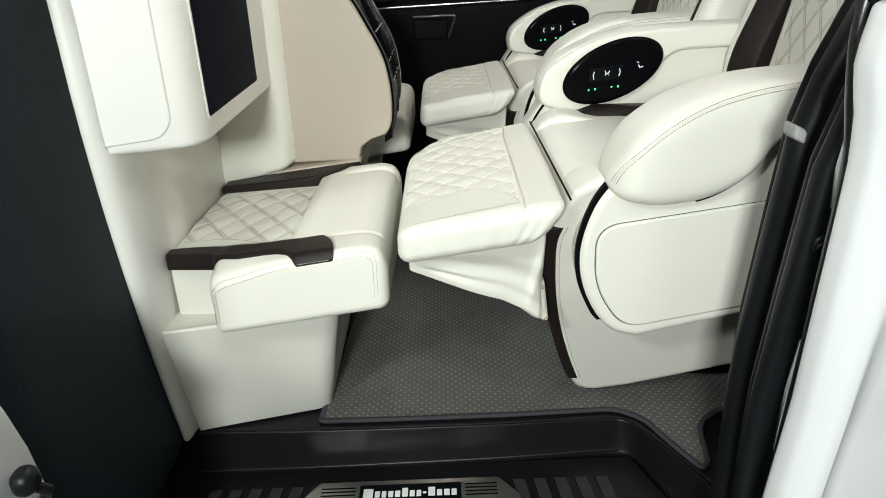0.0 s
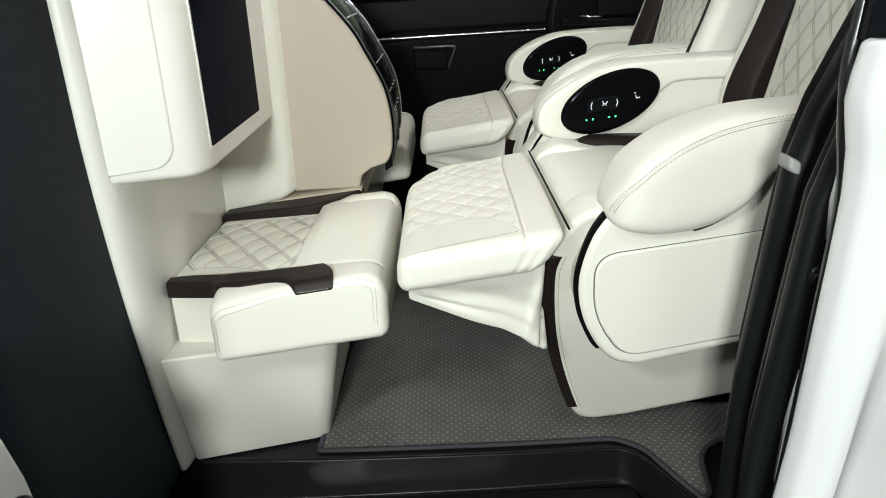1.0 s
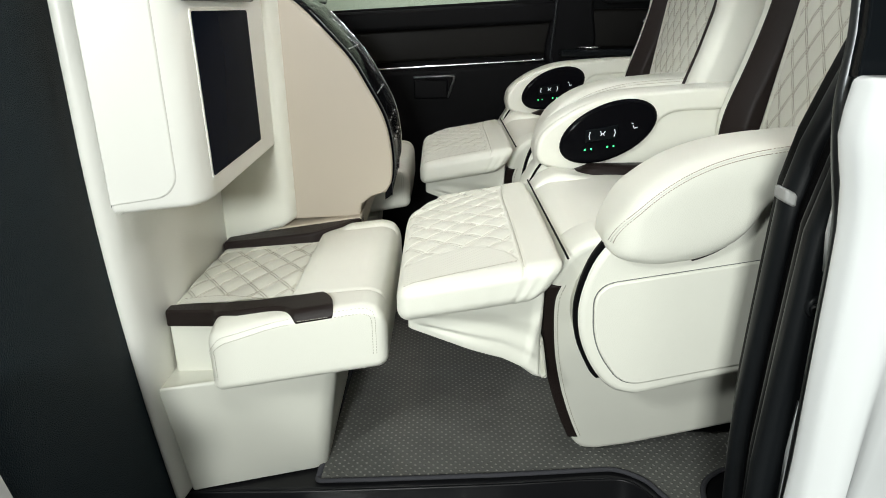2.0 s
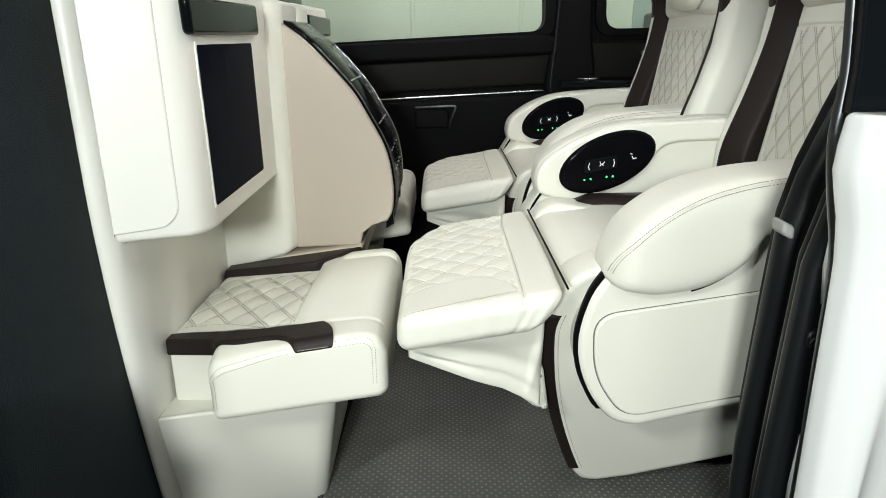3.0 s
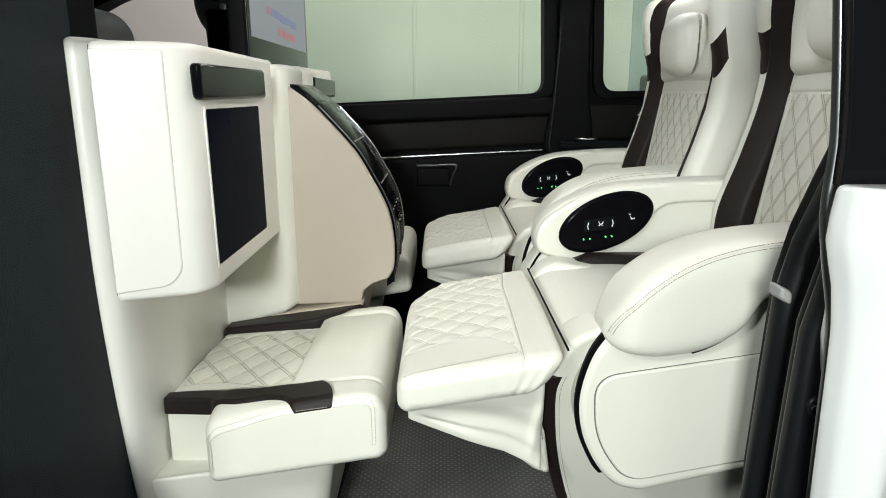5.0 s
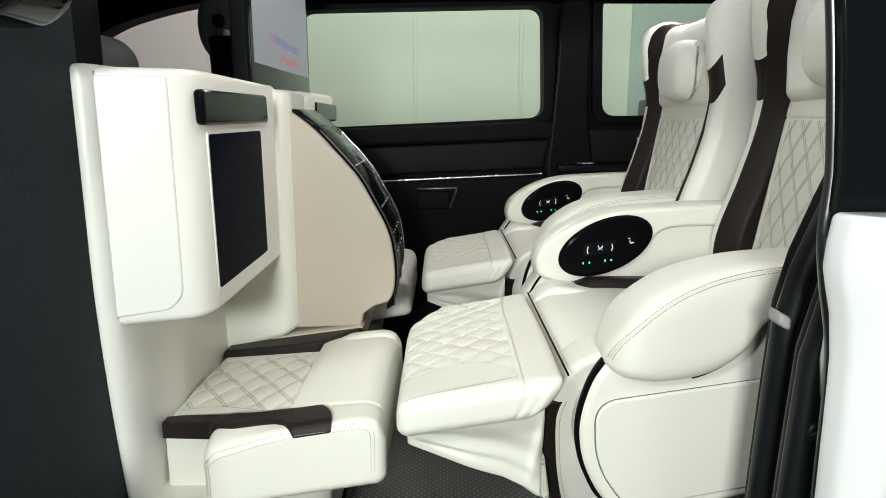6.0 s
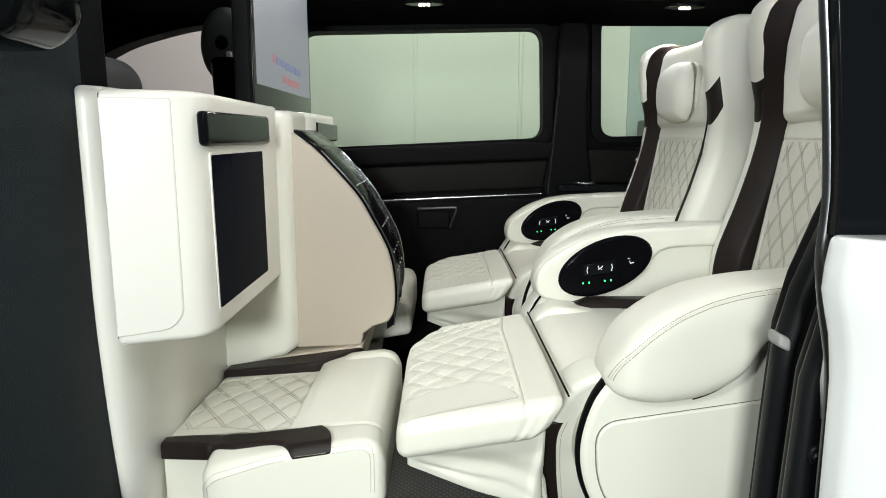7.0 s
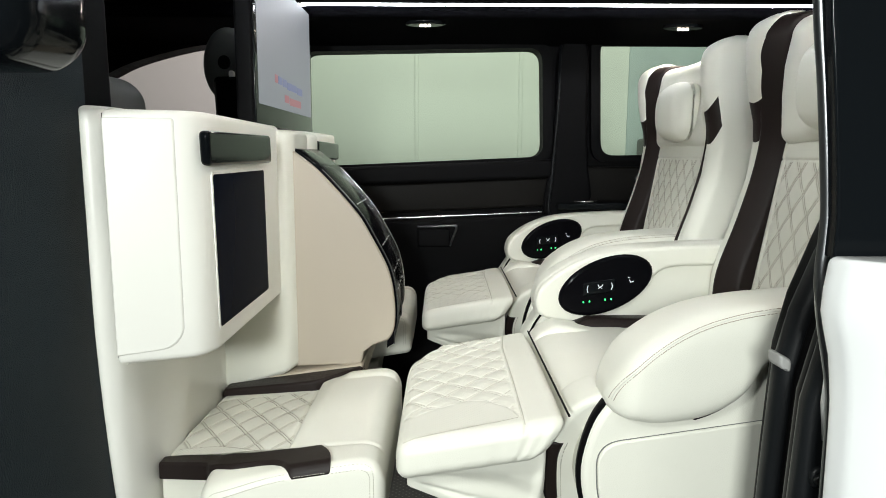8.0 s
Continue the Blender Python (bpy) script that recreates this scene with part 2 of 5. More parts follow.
def slab(profile, axis, lo, hi, r=0.004, rs=3, warp=None):
    """A 2D outline drawn out along an axis from lo to hi, its rims rounded by r.
    The outline's two coordinates are the other axes, in the order x, y, z."""
    P = [Vector((p[0], p[1])) for p in profile]
    clean = []
    for p in P:
        if not clean or (p - clean[-1]).length > 1e-5:
            clean.append(p)
    if (clean[0] - clean[-1]).length < 1e-5:
        clean.pop()
    P = clean
    c = len(P)
    turn = sum(P[i].x * P[(i + 1) % c].y - P[(i + 1) % c].x * P[i].y for i in range(c))
    if turn < 0:
        P.reverse()
    inward = []
    for i in range(c):
        u, v = (P[i] - P[i - 1]).normalized(), (P[(i + 1) % c] - P[i]).normalized()
        a, b = Vector((-u.y, u.x)), Vector((-v.y, v.x))
        w = (a + b)
        w = w.normalized() if w.length > 1e-6 else a
        inward.append(w / max(0.5, w.dot(a)))
    rings = [(lo + r * (1 - math.cos(k / rs * math.pi / 2)), r * (1 - math.sin(k / rs * math.pi / 2))) for k in range(rs + 1)]
    rings += [(hi - (z - lo), ins) for z, ins in reversed(rings)]
    bm = bmesh.new()
    loops = []
    for z, ins in rings:
        loop = []
        for p, w in zip(P, inward):
            q = p + w * ins
            co = (z, q.x, q.y) if axis == "x" else (q.x, z, q.y) if axis == "y" else (q.x, q.y, z)
            loop.append(bm.verts.new(warp(Vector(co)) if warp else co))
        loops.append(loop)
    for a, b in zip(loops, loops[1:]):
        for i in range(c):
            f = bm.faces.new((a[i], a[(i + 1) % c], b[(i + 1) % c], b[i]))
            f.smooth = True
    bm.faces.new(loops[0])
    bm.faces.new(loops[-1])
    return bm


def tube(points, r, n=8, flat=1.0):
    """A round bar along a line of 3D points, with closed ends; flat squeezes it along its second axis."""
    P = [Vector(p) for p in points]
    bm = bmesh.new()
    loops = []
    side = None
    for i, p in enumerate(P):
        d = (P[min(i + 1, len(P) - 1)] - P[max(i - 1, 0)]).normalized()
        if side is None:
            side = d.cross(Vector((0, 0, 1)) if abs(d.z) < 0.9 else Vector((1, 0, 0))).normalized()
        side = (side - d * side.dot(d)).normalized()
        up = d.cross(side)
        loops.append([bm.verts.new(p + side * r * math.cos(k / n * math.tau) + up * r * flat * math.sin(k / n * math.tau)) for k in range(n)])
    for a, b in zip(loops, loops[1:]):
        for k in range(n):
            bm.faces.new((a[k], a[(k + 1) % n], b[(k + 1) % n], b[k])).smooth = True
    bm.faces.new(loops[0])
    bm.faces.new(loops[-1])
    return bm


def stitches(points, r=0.0007, length=0.004, gap=0.0025):
    """A row of thread stitches along a line."""
    P = [Vector(p) for p in points]
    bm = bmesh.new()
    for a, b in zip(P, P[1:]):
        seg = b - a
        count = max(1, round(seg.length / (length + gap)))
        d = seg.normalized()
        s = d.cross(Vector((0.3, 0.2, 0.93))).normalized()
        u = d.cross(s)
        for k in range(count):
            p0 = a + seg * (k / count)
            p1 = p0 + d * length
            ring = []
            for p in (p0, p1):
                ring.append([bm.verts.new(p + s * r * math.cos(q * math.pi / 2) + u * r * math.sin(q * math.pi / 2)) for q in range(4)])
            for q in range(4):
                bm.faces.new((ring[0][q], ring[0][(q + 1) % 4], ring[1][(q + 1) % 4], ring[1][q]))
            bm.faces.new(ring[0])
            bm.faces.new(ring[1])
    return bm


def smoothstep(a, b, x):
    t = min(max((x - a) / (b - a), 0), 1)
    return t * t * (3 - 2 * t)


def quilt(u, v, pu, pv, depth=0.004, gap=0.0022):
    """Relief of diamond quilting with double seams, for metres u and v, diamonds pu by pv."""
    h = 0.0
    for sgn in (1, -1):
        w = (u / pu + sgn * v / pv) % 1.0
        d = min(w, 1 - w) * (pu * pv / math.hypot(pu, pv))
        puff = min(1, max(0, (d - gap) / (0.35 * pu)))
        h += 0.5 * (puff ** 0.55 - 1)
        h -= 0.42 * math.exp(-((d - gap) / 0.0011) ** 2)
    return depth * h


def quilt_threads(u0, u1, v0, v1, pu, pv, place, gap=0.0022, r=0.0006, keep=None):
    """Stitches along the double seams of a quilted field; place(u, v) gives the point on the surface."""
    bm = bmesh.new()
    width = pu * pv / math.hypot(pu, pv)
    for sgn in (1, -1):
        ks = [u / pu + sgn * v / pv for u in (u0, u1) for v in (v0, v1)]
        for k in range(math.floor(min(ks)), math.ceil(max(ks)) + 1):
            for off in (-gap / width, gap / width):
                run = []
                steps = int((v1 - v0) / 0.0045)
                for i in range(steps + 1):
                    v = v0 + (v1 - v0) * i / steps
                    u = (k + off - sgn * v / pv) * pu
                    if u0 <= u <= u1 and (keep is None or keep(u, v)):
                        run.append(place(u, v))
                    else:
                        run.append(None)
                for a, c in zip(run, run[1:]):
                    if a is None or c is None:
                        continue
                    d = c - a
                    e = a + d * 0.72
                    s = d.cross(Vector((0.3, 0.2, 0.93))).normalized() * r
                    w = d.cross(s).normalized() * r
                    ring = [[bm.verts.new(p + q) for q in (s, w, -s, -w)] for p in (a, e)]
                    for q in range(4):
                        bm.faces.new((ring[0][q], ring[0][(q + 1) % 4], ring[1][(q + 1) % 4], ring[1][q]))
    return bm


def sheet(place, u0, u1, v0, v1, nu, nv):
    """A thin patch over a surface."""
    bm = bmesh.new()
    grid = [[bm.verts.new(place(u0 + (u1 - u0) * i / nu, v0 + (v1 - v0) * j / nv)) for j in range(nv + 1)] for i in range(nu + 1)]
    for i in range(nu):
        for j in range(nv):
            bm.faces.new((grid[i][j], grid[i + 1][j], grid[i + 1][j + 1], grid[i][j + 1])).smooth = True
    return bm


def loft(stations, n=36, power=3.0):
    """A padded bar along x: stations of (x, y centre, half width, z low, z high), superellipse sections."""
    bm = bmesh.new()
    loops = []
    for x, yc, hy, zl, zh in stations:
        loop = []
        for k in range(n):
            loop.append(bm.verts.new((x, *section(yc, hy, zl, zh, k / n * math.tau, power))))
        loops.append(loop)
    for a, c in zip(loops, loops[1:]):
        for k in range(n):
            bm.faces.new((a[k], a[(k + 1) % n], c[(k + 1) % n], c[k])).smooth = True
    bm.faces.new(loops[0])
    bm.faces.new(loops[-1])
    return bm


def section(yc, hy, zl, zh, a, power=3.0):
    """The point (y, z) of a superellipse section at the angle a; pi is the side towards -y, pi / 2 the top."""
    c, s = math.cos(a), math.sin(a)
    y = yc + hy * math.copysign(abs(c) ** (2 / power), c)
    z = (zl + zh) / 2 + (zh - zl) / 2 * math.copysign(abs(s) ** (2 / power), s)
    return y, z


def profile_box(x0, x1, z0, z1):
    return [(x0, z0), (x1, z0), (x1, z1), (x0, z1)]

def panel_stack(line, lo, hi, r, warp, n=24):
    """An outline drawn up in many thin lifts, so that warp can bend it, its rims rounded."""
    c = len(line)
    turn = sum(line[i].x * line[(i + 1) % c].y - line[(i + 1) % c].x * line[i].y for i in range(c))
    sign = 1 if turn > 0 else -1
    inward = []
    for i in range(c):
        d = (line[(i + 1) % c] - line[i - 1]).normalized()
        inward.append(Vector((-d.y, d.x)) * sign)
    levels = [(lo + r * (1 - math.cos(k / 4 * math.pi / 2)), r * (1 - math.sin(k / 4 * math.pi / 2))) for k in range(4)]
    levels += [(lo + r + (hi - lo - 2 * r) * k / n, 0.0) for k in range(n + 1)]
    levels += [(hi - r * (1 - math.sin(k / 4 * math.pi / 2)), r * (1 - math.cos(k / 4 * math.pi / 2))) for k in range(1, 5)]
    bm = bmesh.new()
    loops = [[bm.verts.new(warp(Vector((*(p + w * ins), z)))) for p, w in zip(line, inward)] for z, ins in levels]
    for a, b in zip(loops, loops[1:]):
        for i in range(c):
            bm.faces.new((a[i], a[(i + 1) % c], b[(i + 1) % c], b[i])).smooth = True
    bm.faces.new(loops[0])
    bm.faces.new(loops[-1])
    return bm


# ---- van shell ----


def bay(inner, rect, axis, lo, hi):
    """A wall bay: a rectangle (x0, x1, z0, z1) with an opening of the given outline."""
    x0, x1, z0, z1 = rect
    cx, cz = sum(p[0] for p in inner) / len(inner), sum(p[1] for p in inner) / len(inner)
    inner = [Vector((p[0], p[1])) for p in inner]
    outer = []
    for p in inner:
        d = Vector((p.x - cx, p.y - cz))
        k = min([((x1 if d.x > 0 else x0) - cx) / d.x if abs(d.x) > 1e-6 else 1e9, ((z1 if d.y > 0 else z0) - cz) / d.y if abs(d.y) > 1e-6 else 1e9])
        outer.append(Vector((cx + d.x * k, cz + d.y * k)))
    for corner in ((x0, z0), (x1, z0), (x1, z1), (x0, z1)):
        i = min(range(len(outer)), key=lambda q: (outer[q] - Vector(corner)).length)
        outer[i] = Vector(corner)
    return ring(outer, inner, axis, lo, hi)


def ring(outer, inner, axis, lo, hi):
    bm = bmesh.new()

    def at(p, h):
        return bm.verts.new((h, p[0], p[1]) if axis == "x" else (p[0], h, p[1]) if axis == "y" else (p[0], p[1], h))

    c = len(inner)
    L = [[at(p, h) for p in line] for h in (lo, hi) for line in (outer, inner)]
    for i in range(c):
        j = (i + 1) % c
        bm.faces.new((L[0][i], L[0][j], L[1][j], L[1][i]))
        bm.faces.new((L[2][i], L[2][j], L[3][j], L[3][i]))
        bm.faces.new((L[0][i], L[0][j], L[2][j], L[2][i]))
        bm.faces.new((L[1][i], L[1][j], L[3][j], L[3][i]))
    return bm


def ellipse(cx, cz, rx, rz, n=28):
    return [(cx + rx * math.cos(a / n * math.tau), cz + rz * math.sin(a / n * math.tau)) for a in range(n)]


def dense(poly, n=6):
    out = []
    for i, p in enumerate(poly):
        a, b = Vector(p), Vector(poly[(i + 1) % len(poly)])
        out += [a + (b - a) * k / n for k in range(n)]
    return out


# showroom round the van
part("showroom_floor", slab(profile_box(-9, 9, -8, 4.6), "z", -0.75, -0.60, 0.01), CONCRETE, None, "polished grey concrete showroom floor", "floor", "structure")
part("showroom_wall_back", slab(profile_box(-9, 9, -0.6, 3.4), "y", 3.4, 3.6, 0.01), WALLPAINT, None, "pale greenish white painted showroom wall", "wall", "structure")
part("showroom_wall_front", slab(profile_box(-9, 9, -0.6, 3.4), "y", -7.2, -7.0, 0.01), GARAGE, None, "light grey painted showroom wall", "wall", "structure")
part("showroom_wall_left", slab(profile_box(-7.2, 3.6, -0.6, 3.4), "x", -6.2, -6.0, 0.01), GARAGE, None, "light grey painted showroom wall", "wall", "structure")
part("showroom_wall_right", slab(profile_box(-7.2, 3.6, -0.6, 3.4), "x", 6.0, 6.2, 0.01), GARAGE, None, "light grey painted showroom wall", "wall", "structure")
part("showroom_ceiling", slab(profile_box(-9, 9, -7.2, 3.6), "z", 3.3, 3.4, 0.01), GARAGE, None, "light grey painted showroom ceiling", "ceiling", "structure")

for x in (-2.6, -0.15, 0.48, 2.1):
    part("wall_joint", roundbox((x - 0.012, 3.392, -0.6), (x + 0.012, 3.402, 3.3), 0.003, (1, 1, 1), 2), WALLPAINT, None, "narrow painted joint strip on the wall", "wall joint", "structure")
cable = tagged(part("wall_cable", tube([(-0.2, 3.39, 1.68), (0.20, 3.39, 1.63), (0.45, 3.39, 1.59), (0.85, 3.39, 1.53)], 0.004, 6), GARAGE), "pale grey cable run along the wall", "cable")

part("wall_panel", roundbox((1.13, 3.385, -0.6), (2.05, 3.399, 3.2), 0.004, (1, 1, 1), 2), BLUEGREY, None, "pale blue-grey painted wall section", "wall panel", "structure")
part("floor_cabinet", roundbox((1.19, 3.10, -0.60), (1.60, 3.38, 0.92), 0.02, (1, 1, 1), 3), GREY, None, "dark grey cabinet standing at the showroom wall", "cabinet")

# floor of the van with the cut-out of the door step
part("floor", slab([(-1.7, 0.290), (-0.22, 0.291), (0.10, 0.300), (0.300, 0.311), (0.340, 0.300), (0.384, 0.226), (0.424, 0.15), (0.452, 0.05), (0.466, 0.0), (1.75, 0.0), (1.75, 1.5), (-1.7, 1.5)], "z", -0.085, 0.0, 0.008),
     SATIN, None, "black plastic edged floor of the van", "floor", "", "structure")
MAT_LINE = rounded([(-0.223, 0.306), (-0.088, 0.309), (0.118, 0.316), (0.315, 0.328), (0.360, 0.298), (0.392, 0.227), (0.420, 0.174), (0.436, 0.188), (0.450, 0.270), (0.468, 0.298), (0.505, 0.322), (1.2, 0.34), (1.2, 1.44), (-0.18, 1.44)],
                   [0.008, 0.02, 0.02, 0.022, 0.02, 0.02, 0.008, 0.008, 0.02, 0.02, 0.01, 0.01, 0.02, 0.02])
floor_mat = part("floor_mat", slab(MAT_LINE, "z", 0.001, 0.006, 0.001, 1), MAT, None, "dark grey dotted vinyl floor mat with a bound edge", "floor mat")
part("binding", tube([(p.x, p.y, 0.006) for p in MAT_LINE] + [(MAT_LINE[0].x, MAT_LINE[0].y, 0.006)], 0.0052, 6, 0.8), BINDING, floor_mat, "dark grey stitched binding")

# the door step
def tilt(p):
    return Vector((p.x, p.y, p.z + 0.030 * (p.x + 0.45)))


step = thing("door_step", "black ribbed plastic door step with a steel sill plate", "step", kind="structure")
part("tread", slab([(-0.50, -0.13), (0.40, -0.13), (0.40, 0.12), (0.34, 0.285), (-0.50, 0.285)], "z", -0.12, -0.088, 0.006, 3, tilt), SATIN, step)
RISER_TOP = spline([(-0.565, 0.080), (-0.548, 0.170), (-0.525, 0.235), (-0.480, 0.2865), (-0.22, 0.2895), (0.10, 0.2985), (0.280, 0.3085), (0.338, 0.2970), (0.380, 0.2260), (0.420, 0.1500), (0.448, 0.0500), (0.462, -0.1000)], 8, False)
RISER_FOOT = spline([(-0.484, 0.080), (-0.486, 0.190), (-0.483, 0.250), (-0.455, 0.2760), (-0.22, 0.2790), (0.10, 0.2840), (0.260, 0.2910), (0.338, 0.2840), (0.366, 0.2300), (0.380, 0.1550), (0.390, 0.0500), (0.396, -0.1000)], 8, False)


def riser_wall():
    bm = bmesh.new()
    rows = []
    for top, foot in zip(RISER_TOP, RISER_FOOT):
        low = tilt(Vector((foot.x, foot.y, -0.0885))).z
        row = []
        for u, drop in ((0.0, 0.02), (0.05, 0.06), (0.18, 0.22), (0.42, 0.55), (0.66, 0.82), (0.86, 0.96), (1.0, 1.0)):
            p = top.lerp(foot, u)
            row.append(bm.verts.new((p.x, p.y, low * drop)))
        row.append(bm.verts.new((foot.x, foot.y, -0.118)))
        back = top + (top - foot).normalized() * 0.012
        row.append(bm.verts.new((back.x, back.y, -0.118)))
        row.append(bm.verts.new((back.x, back.y, -0.004)))
        rows.append(row)
    for a, b in zip(rows, rows[1:]):
        for k in range(len(a)):
            bm.faces.new((a[k], a[(k + 1) % len(a)], b[(k + 1) % len(a)], b[k])).smooth = k < 6
    bm.faces.new(rows[0])
    bm.faces.new(rows[-1])
    return bm


part("end_ledge", slab([(-0.577, 0.08), (-0.560, 0.173), (-0.537, 0.242), (-0.50, 0.286), (-0.72, 0.286), (-0.72, -0.11), (-0.577, -0.11)], "z", -0.118, -0.004, 0.003, 2), SATIN, step)
part("riser", riser_wall(), SATIN, step, "smooth black riser wall")
for k in range(6):
    x = -0.43 + 0.036 * k
    part("rib", slab([(x, 0.09), (x + 0.022, 0.09), (x + 0.038, 0.234), (x + 0.016, 0.234)], "z", -0.089, -0.0850, 0.001, 2, tilt), RIBGREY, step)
for k in range(5):
    x = 0.135 + 0.036 * k
    part("rib", slab([(x, 0.09), (x + 0.022, 0.09), (x + 0.006, 0.234), (x - 0.016, 0.234)], "z", -0.089, -0.0850, 0.001, 2, tilt), RIBGREY, step)
part("tread_lip", tube([tilt(Vector((x, y, -0.0855))) for x, y in spline([(-0.505, 0.17), (-0.490, 0.25), (-0.455, 0.280), (-0.20, 0.283), (0.10, 0.288), (0.315, 0.297), (0.360, 0.280), (0.377, 0.235), (0.386, 0.12)], 8, False)], 0.0045, 8), SATIN, step, "raised rounded rim of the tread")
plate = part("sill_plate", slab(rounded([(-0.250, 0.155), (0.130, 0.155), (0.130, 0.195), (0.094, 0.238), (-0.220, 0.238), (-0.250, 0.195)], 0.006), "z", -0.090, -0.081, 0.002, 3, tilt), STEEL, step, "brushed steel sill plate")
for k in range(4):
    y = 0.222 - 0.008 * k
    part("groove", slab(profile_box(-0.215, -0.155, y - 0.0014, y + 0.0014), "z", -0.0815, -0.0803, 0.0004, 1, tilt), BLACK, plate)
    part("groove", slab(profile_box(0.035, 0.09, y - 0.0014, y + 0.0014), "z", -0.0815, -0.0803, 0.0004, 1, tilt), BLACK, plate)
part("name_field", slab(profile_box(-0.148, 0.028, 0.165, 0.227), "z", -0.0815, -0.0800, 0.0005, 1, tilt), GLOSS, plate)
for k, (w, tall) in enumerate(((0.017, 1), (0.009, 0), (0.008, 0), (0.009, 0), (0.009, 0), (0.010, 1), (0.009, 0), (0.008, 0), (0.006, -1), (0.012, 1), (0.009, 0), (0.010, 0), (0.009, 0))):
    x = -0.141 + sum((0.017, 0.009, 0.008, 0.009, 0.009, 0.010, 0.009, 0.008, 0.006, 0.012, 0.009, 0.010, 0.009)[:k]) + 0.0030 * k
    y0, y1 = (0.203, 0.207) if tall < 0 else (0.197, 0.217 if tall else 0.211)
    part("name_bar", slab(rounded(profile_box(x, x + w, y0, y1), 0.0015), "z", -0.0802, -0.0790, 0.0004, 1, tilt), LINT, plate, "white printed bar")

# far side wall with three windows
W1 = rounded([(-0.44, 0.780), (0.330, 0.815), (0.318, 1.155), (-0.44, 1.140)], 0.045, 7)
W2 = rounded([(0.508, 0.818), (1.10, 0.83), (1.06, 1.188), (0.494, 1.183)], 0.045, 7)
W0 = spline([(-1.30, 0.80), (-0.60, 0.79), (-0.56, 0.83), (-0.555, 1.12), (-0.60, 1.165), (-0.76, 1.157), (-0.93, 1.118), (-1.04, 1.075), (-1.20, 0.98), (-1.32, 0.84)], 4)
for name, opening, rect in (("wall_far_front", W0, (-1.75, -0.50, 0.0, 1.25)), ("wall_far_middle", W1, (-0.50, 0.395, 0.0, 1.25)), ("wall_far_rear", W2, (0.395, 1.75, 0.0, 1.25))):
    part(name, bay(dense(opening, 2), rect, "y", 1.478, 1.545), BLACK, None, "black lined side wall of the van with a window opening", "wall", "structure")


def window(name, line, grow, label, glass=GLASS):
    w = thing(name, label, "window", kind="structure")
    c = Vector((sum(p[0] for p in line) / len(line), sum(p[1] for p in line) / len(line)))
    outer = [p + (p - c).normalized() * grow for p in [Vector((q[0], q[1])) for q in line]]
    inner = [p + (c - p).normalized() * 0.003 for p in [Vector((q[0], q[1])) for q in line]]
    part("window_frame", ring(outer, inner, "y", 1.452, 1.484), BLACK, w, "black moulded window surround")
    big = [p + (p - c).normalized() * 0.010 for p in [Vector((q[0], q[1])) for q in line]]
    pane = part("pane", slab(big, "y", 1.510, 1.514, 0.0005, 1), glass, w, "thin window glass")
    pane.visible_shadow = False


window("window_1", W1, 0.030, "rounded side window with a wide black surround")
window("window_2", W2, 0.030, "rounded rear quarter window with a black surround")
window("window_3", W0, 0.008, "clear front door window with a swept curved top", CLEAR)

# door trim below the far windows
trim = thing("door_trim", "black layered door trim with a chrome line and pull", "door trim", kind="structure")
part("belt_rail", roundbox((-0.47, 1.440, 0.715), (0.365, 1.486, 0.776), 0.014, (6, 1, 1), 4, lambda p, n: (p.x, p.y, p.z + 0.040 * (p.x + 0.45))), BLACK, trim)
part("upper_panel", roundbox((-0.47, 1.452, 0.628), (0.362, 1.482, 0.722), 0.010, (6, 1, 2), 3, lambda p, n: (p.x, p.y, p.z + 0.045 * (p.x + 0.3))), DARKTRIM, trim, "dark brown-black textured trim panel")
part("chrome_line", roundbox((-0.45, 1.446, 0.6065), (0.328, 1.462, 0.6135), 0.003, (6, 1, 1), 3, lambda p, n: (p.x, p.y, p.z + 0.047 * (p.x + 0.3))), CHROME, trim, "thin chrome trim line")
part("lower_panel", roundbox((-0.47, 1.440, 0.03), (0.35, 1.482, 0.605), 0.015, (6, 1, 4), 3, lambda p, n: (p.x, p.y + 0.012 * math.sin(p.z * 6), p.z + 0.045 * (p.x + 0.3) * (p.z > 0.3))), BLACK, trim)
pull = part("door_pull", tube(spline([(-0.075, 1.432, 0.592), (-0.02, 1.424, 0.594), (0.040, 1.424, 0.596), (0.050, 1.424, 0.590), (0.040, 1.428, 0.560), (0.030, 1.434, 0.530)], 6, False), 0.0036, 8), DIMSTEEL, trim, "dark chrome L-shaped pull")
part("pull_recess", roundbox((-0.075, 1.428, 0.527), (0.030, 1.444, 0.586), 0.006, (1, 1, 1)), BLACK, trim)
quarter = thing("rear_quarter_trim", "black rear side trim with a ledge and cup holder", "side trim", kind="structure")
part("panel", roundbox((0.372, 1.432, 0.03), (1.70, 1.482, 0.655), 0.015, (3, 1, 2)), BLACK, quarter)
part("ledge", roundbox((0.368, 1.395, 0.650), (1.70, 1.482, 0.672), 0.009, (3, 1, 1)), GLOSS, quarter, "glossy black ledge")
part("upper_panel", roundbox((0.372, 1.445, 0.670), (1.70, 1.482, 0.785), 0.012, (3, 1, 1)), DARKTRIM, quarter)
part("cup_ring", tube([(0.46 + 0.035 * math.cos(a / 16 * math.tau), 1.43 + 0.026 * math.sin(a / 16 * math.tau), 0.676) for a in range(17)], 0.004, 6), CHROME, quarter, "chrome cup holder ring")
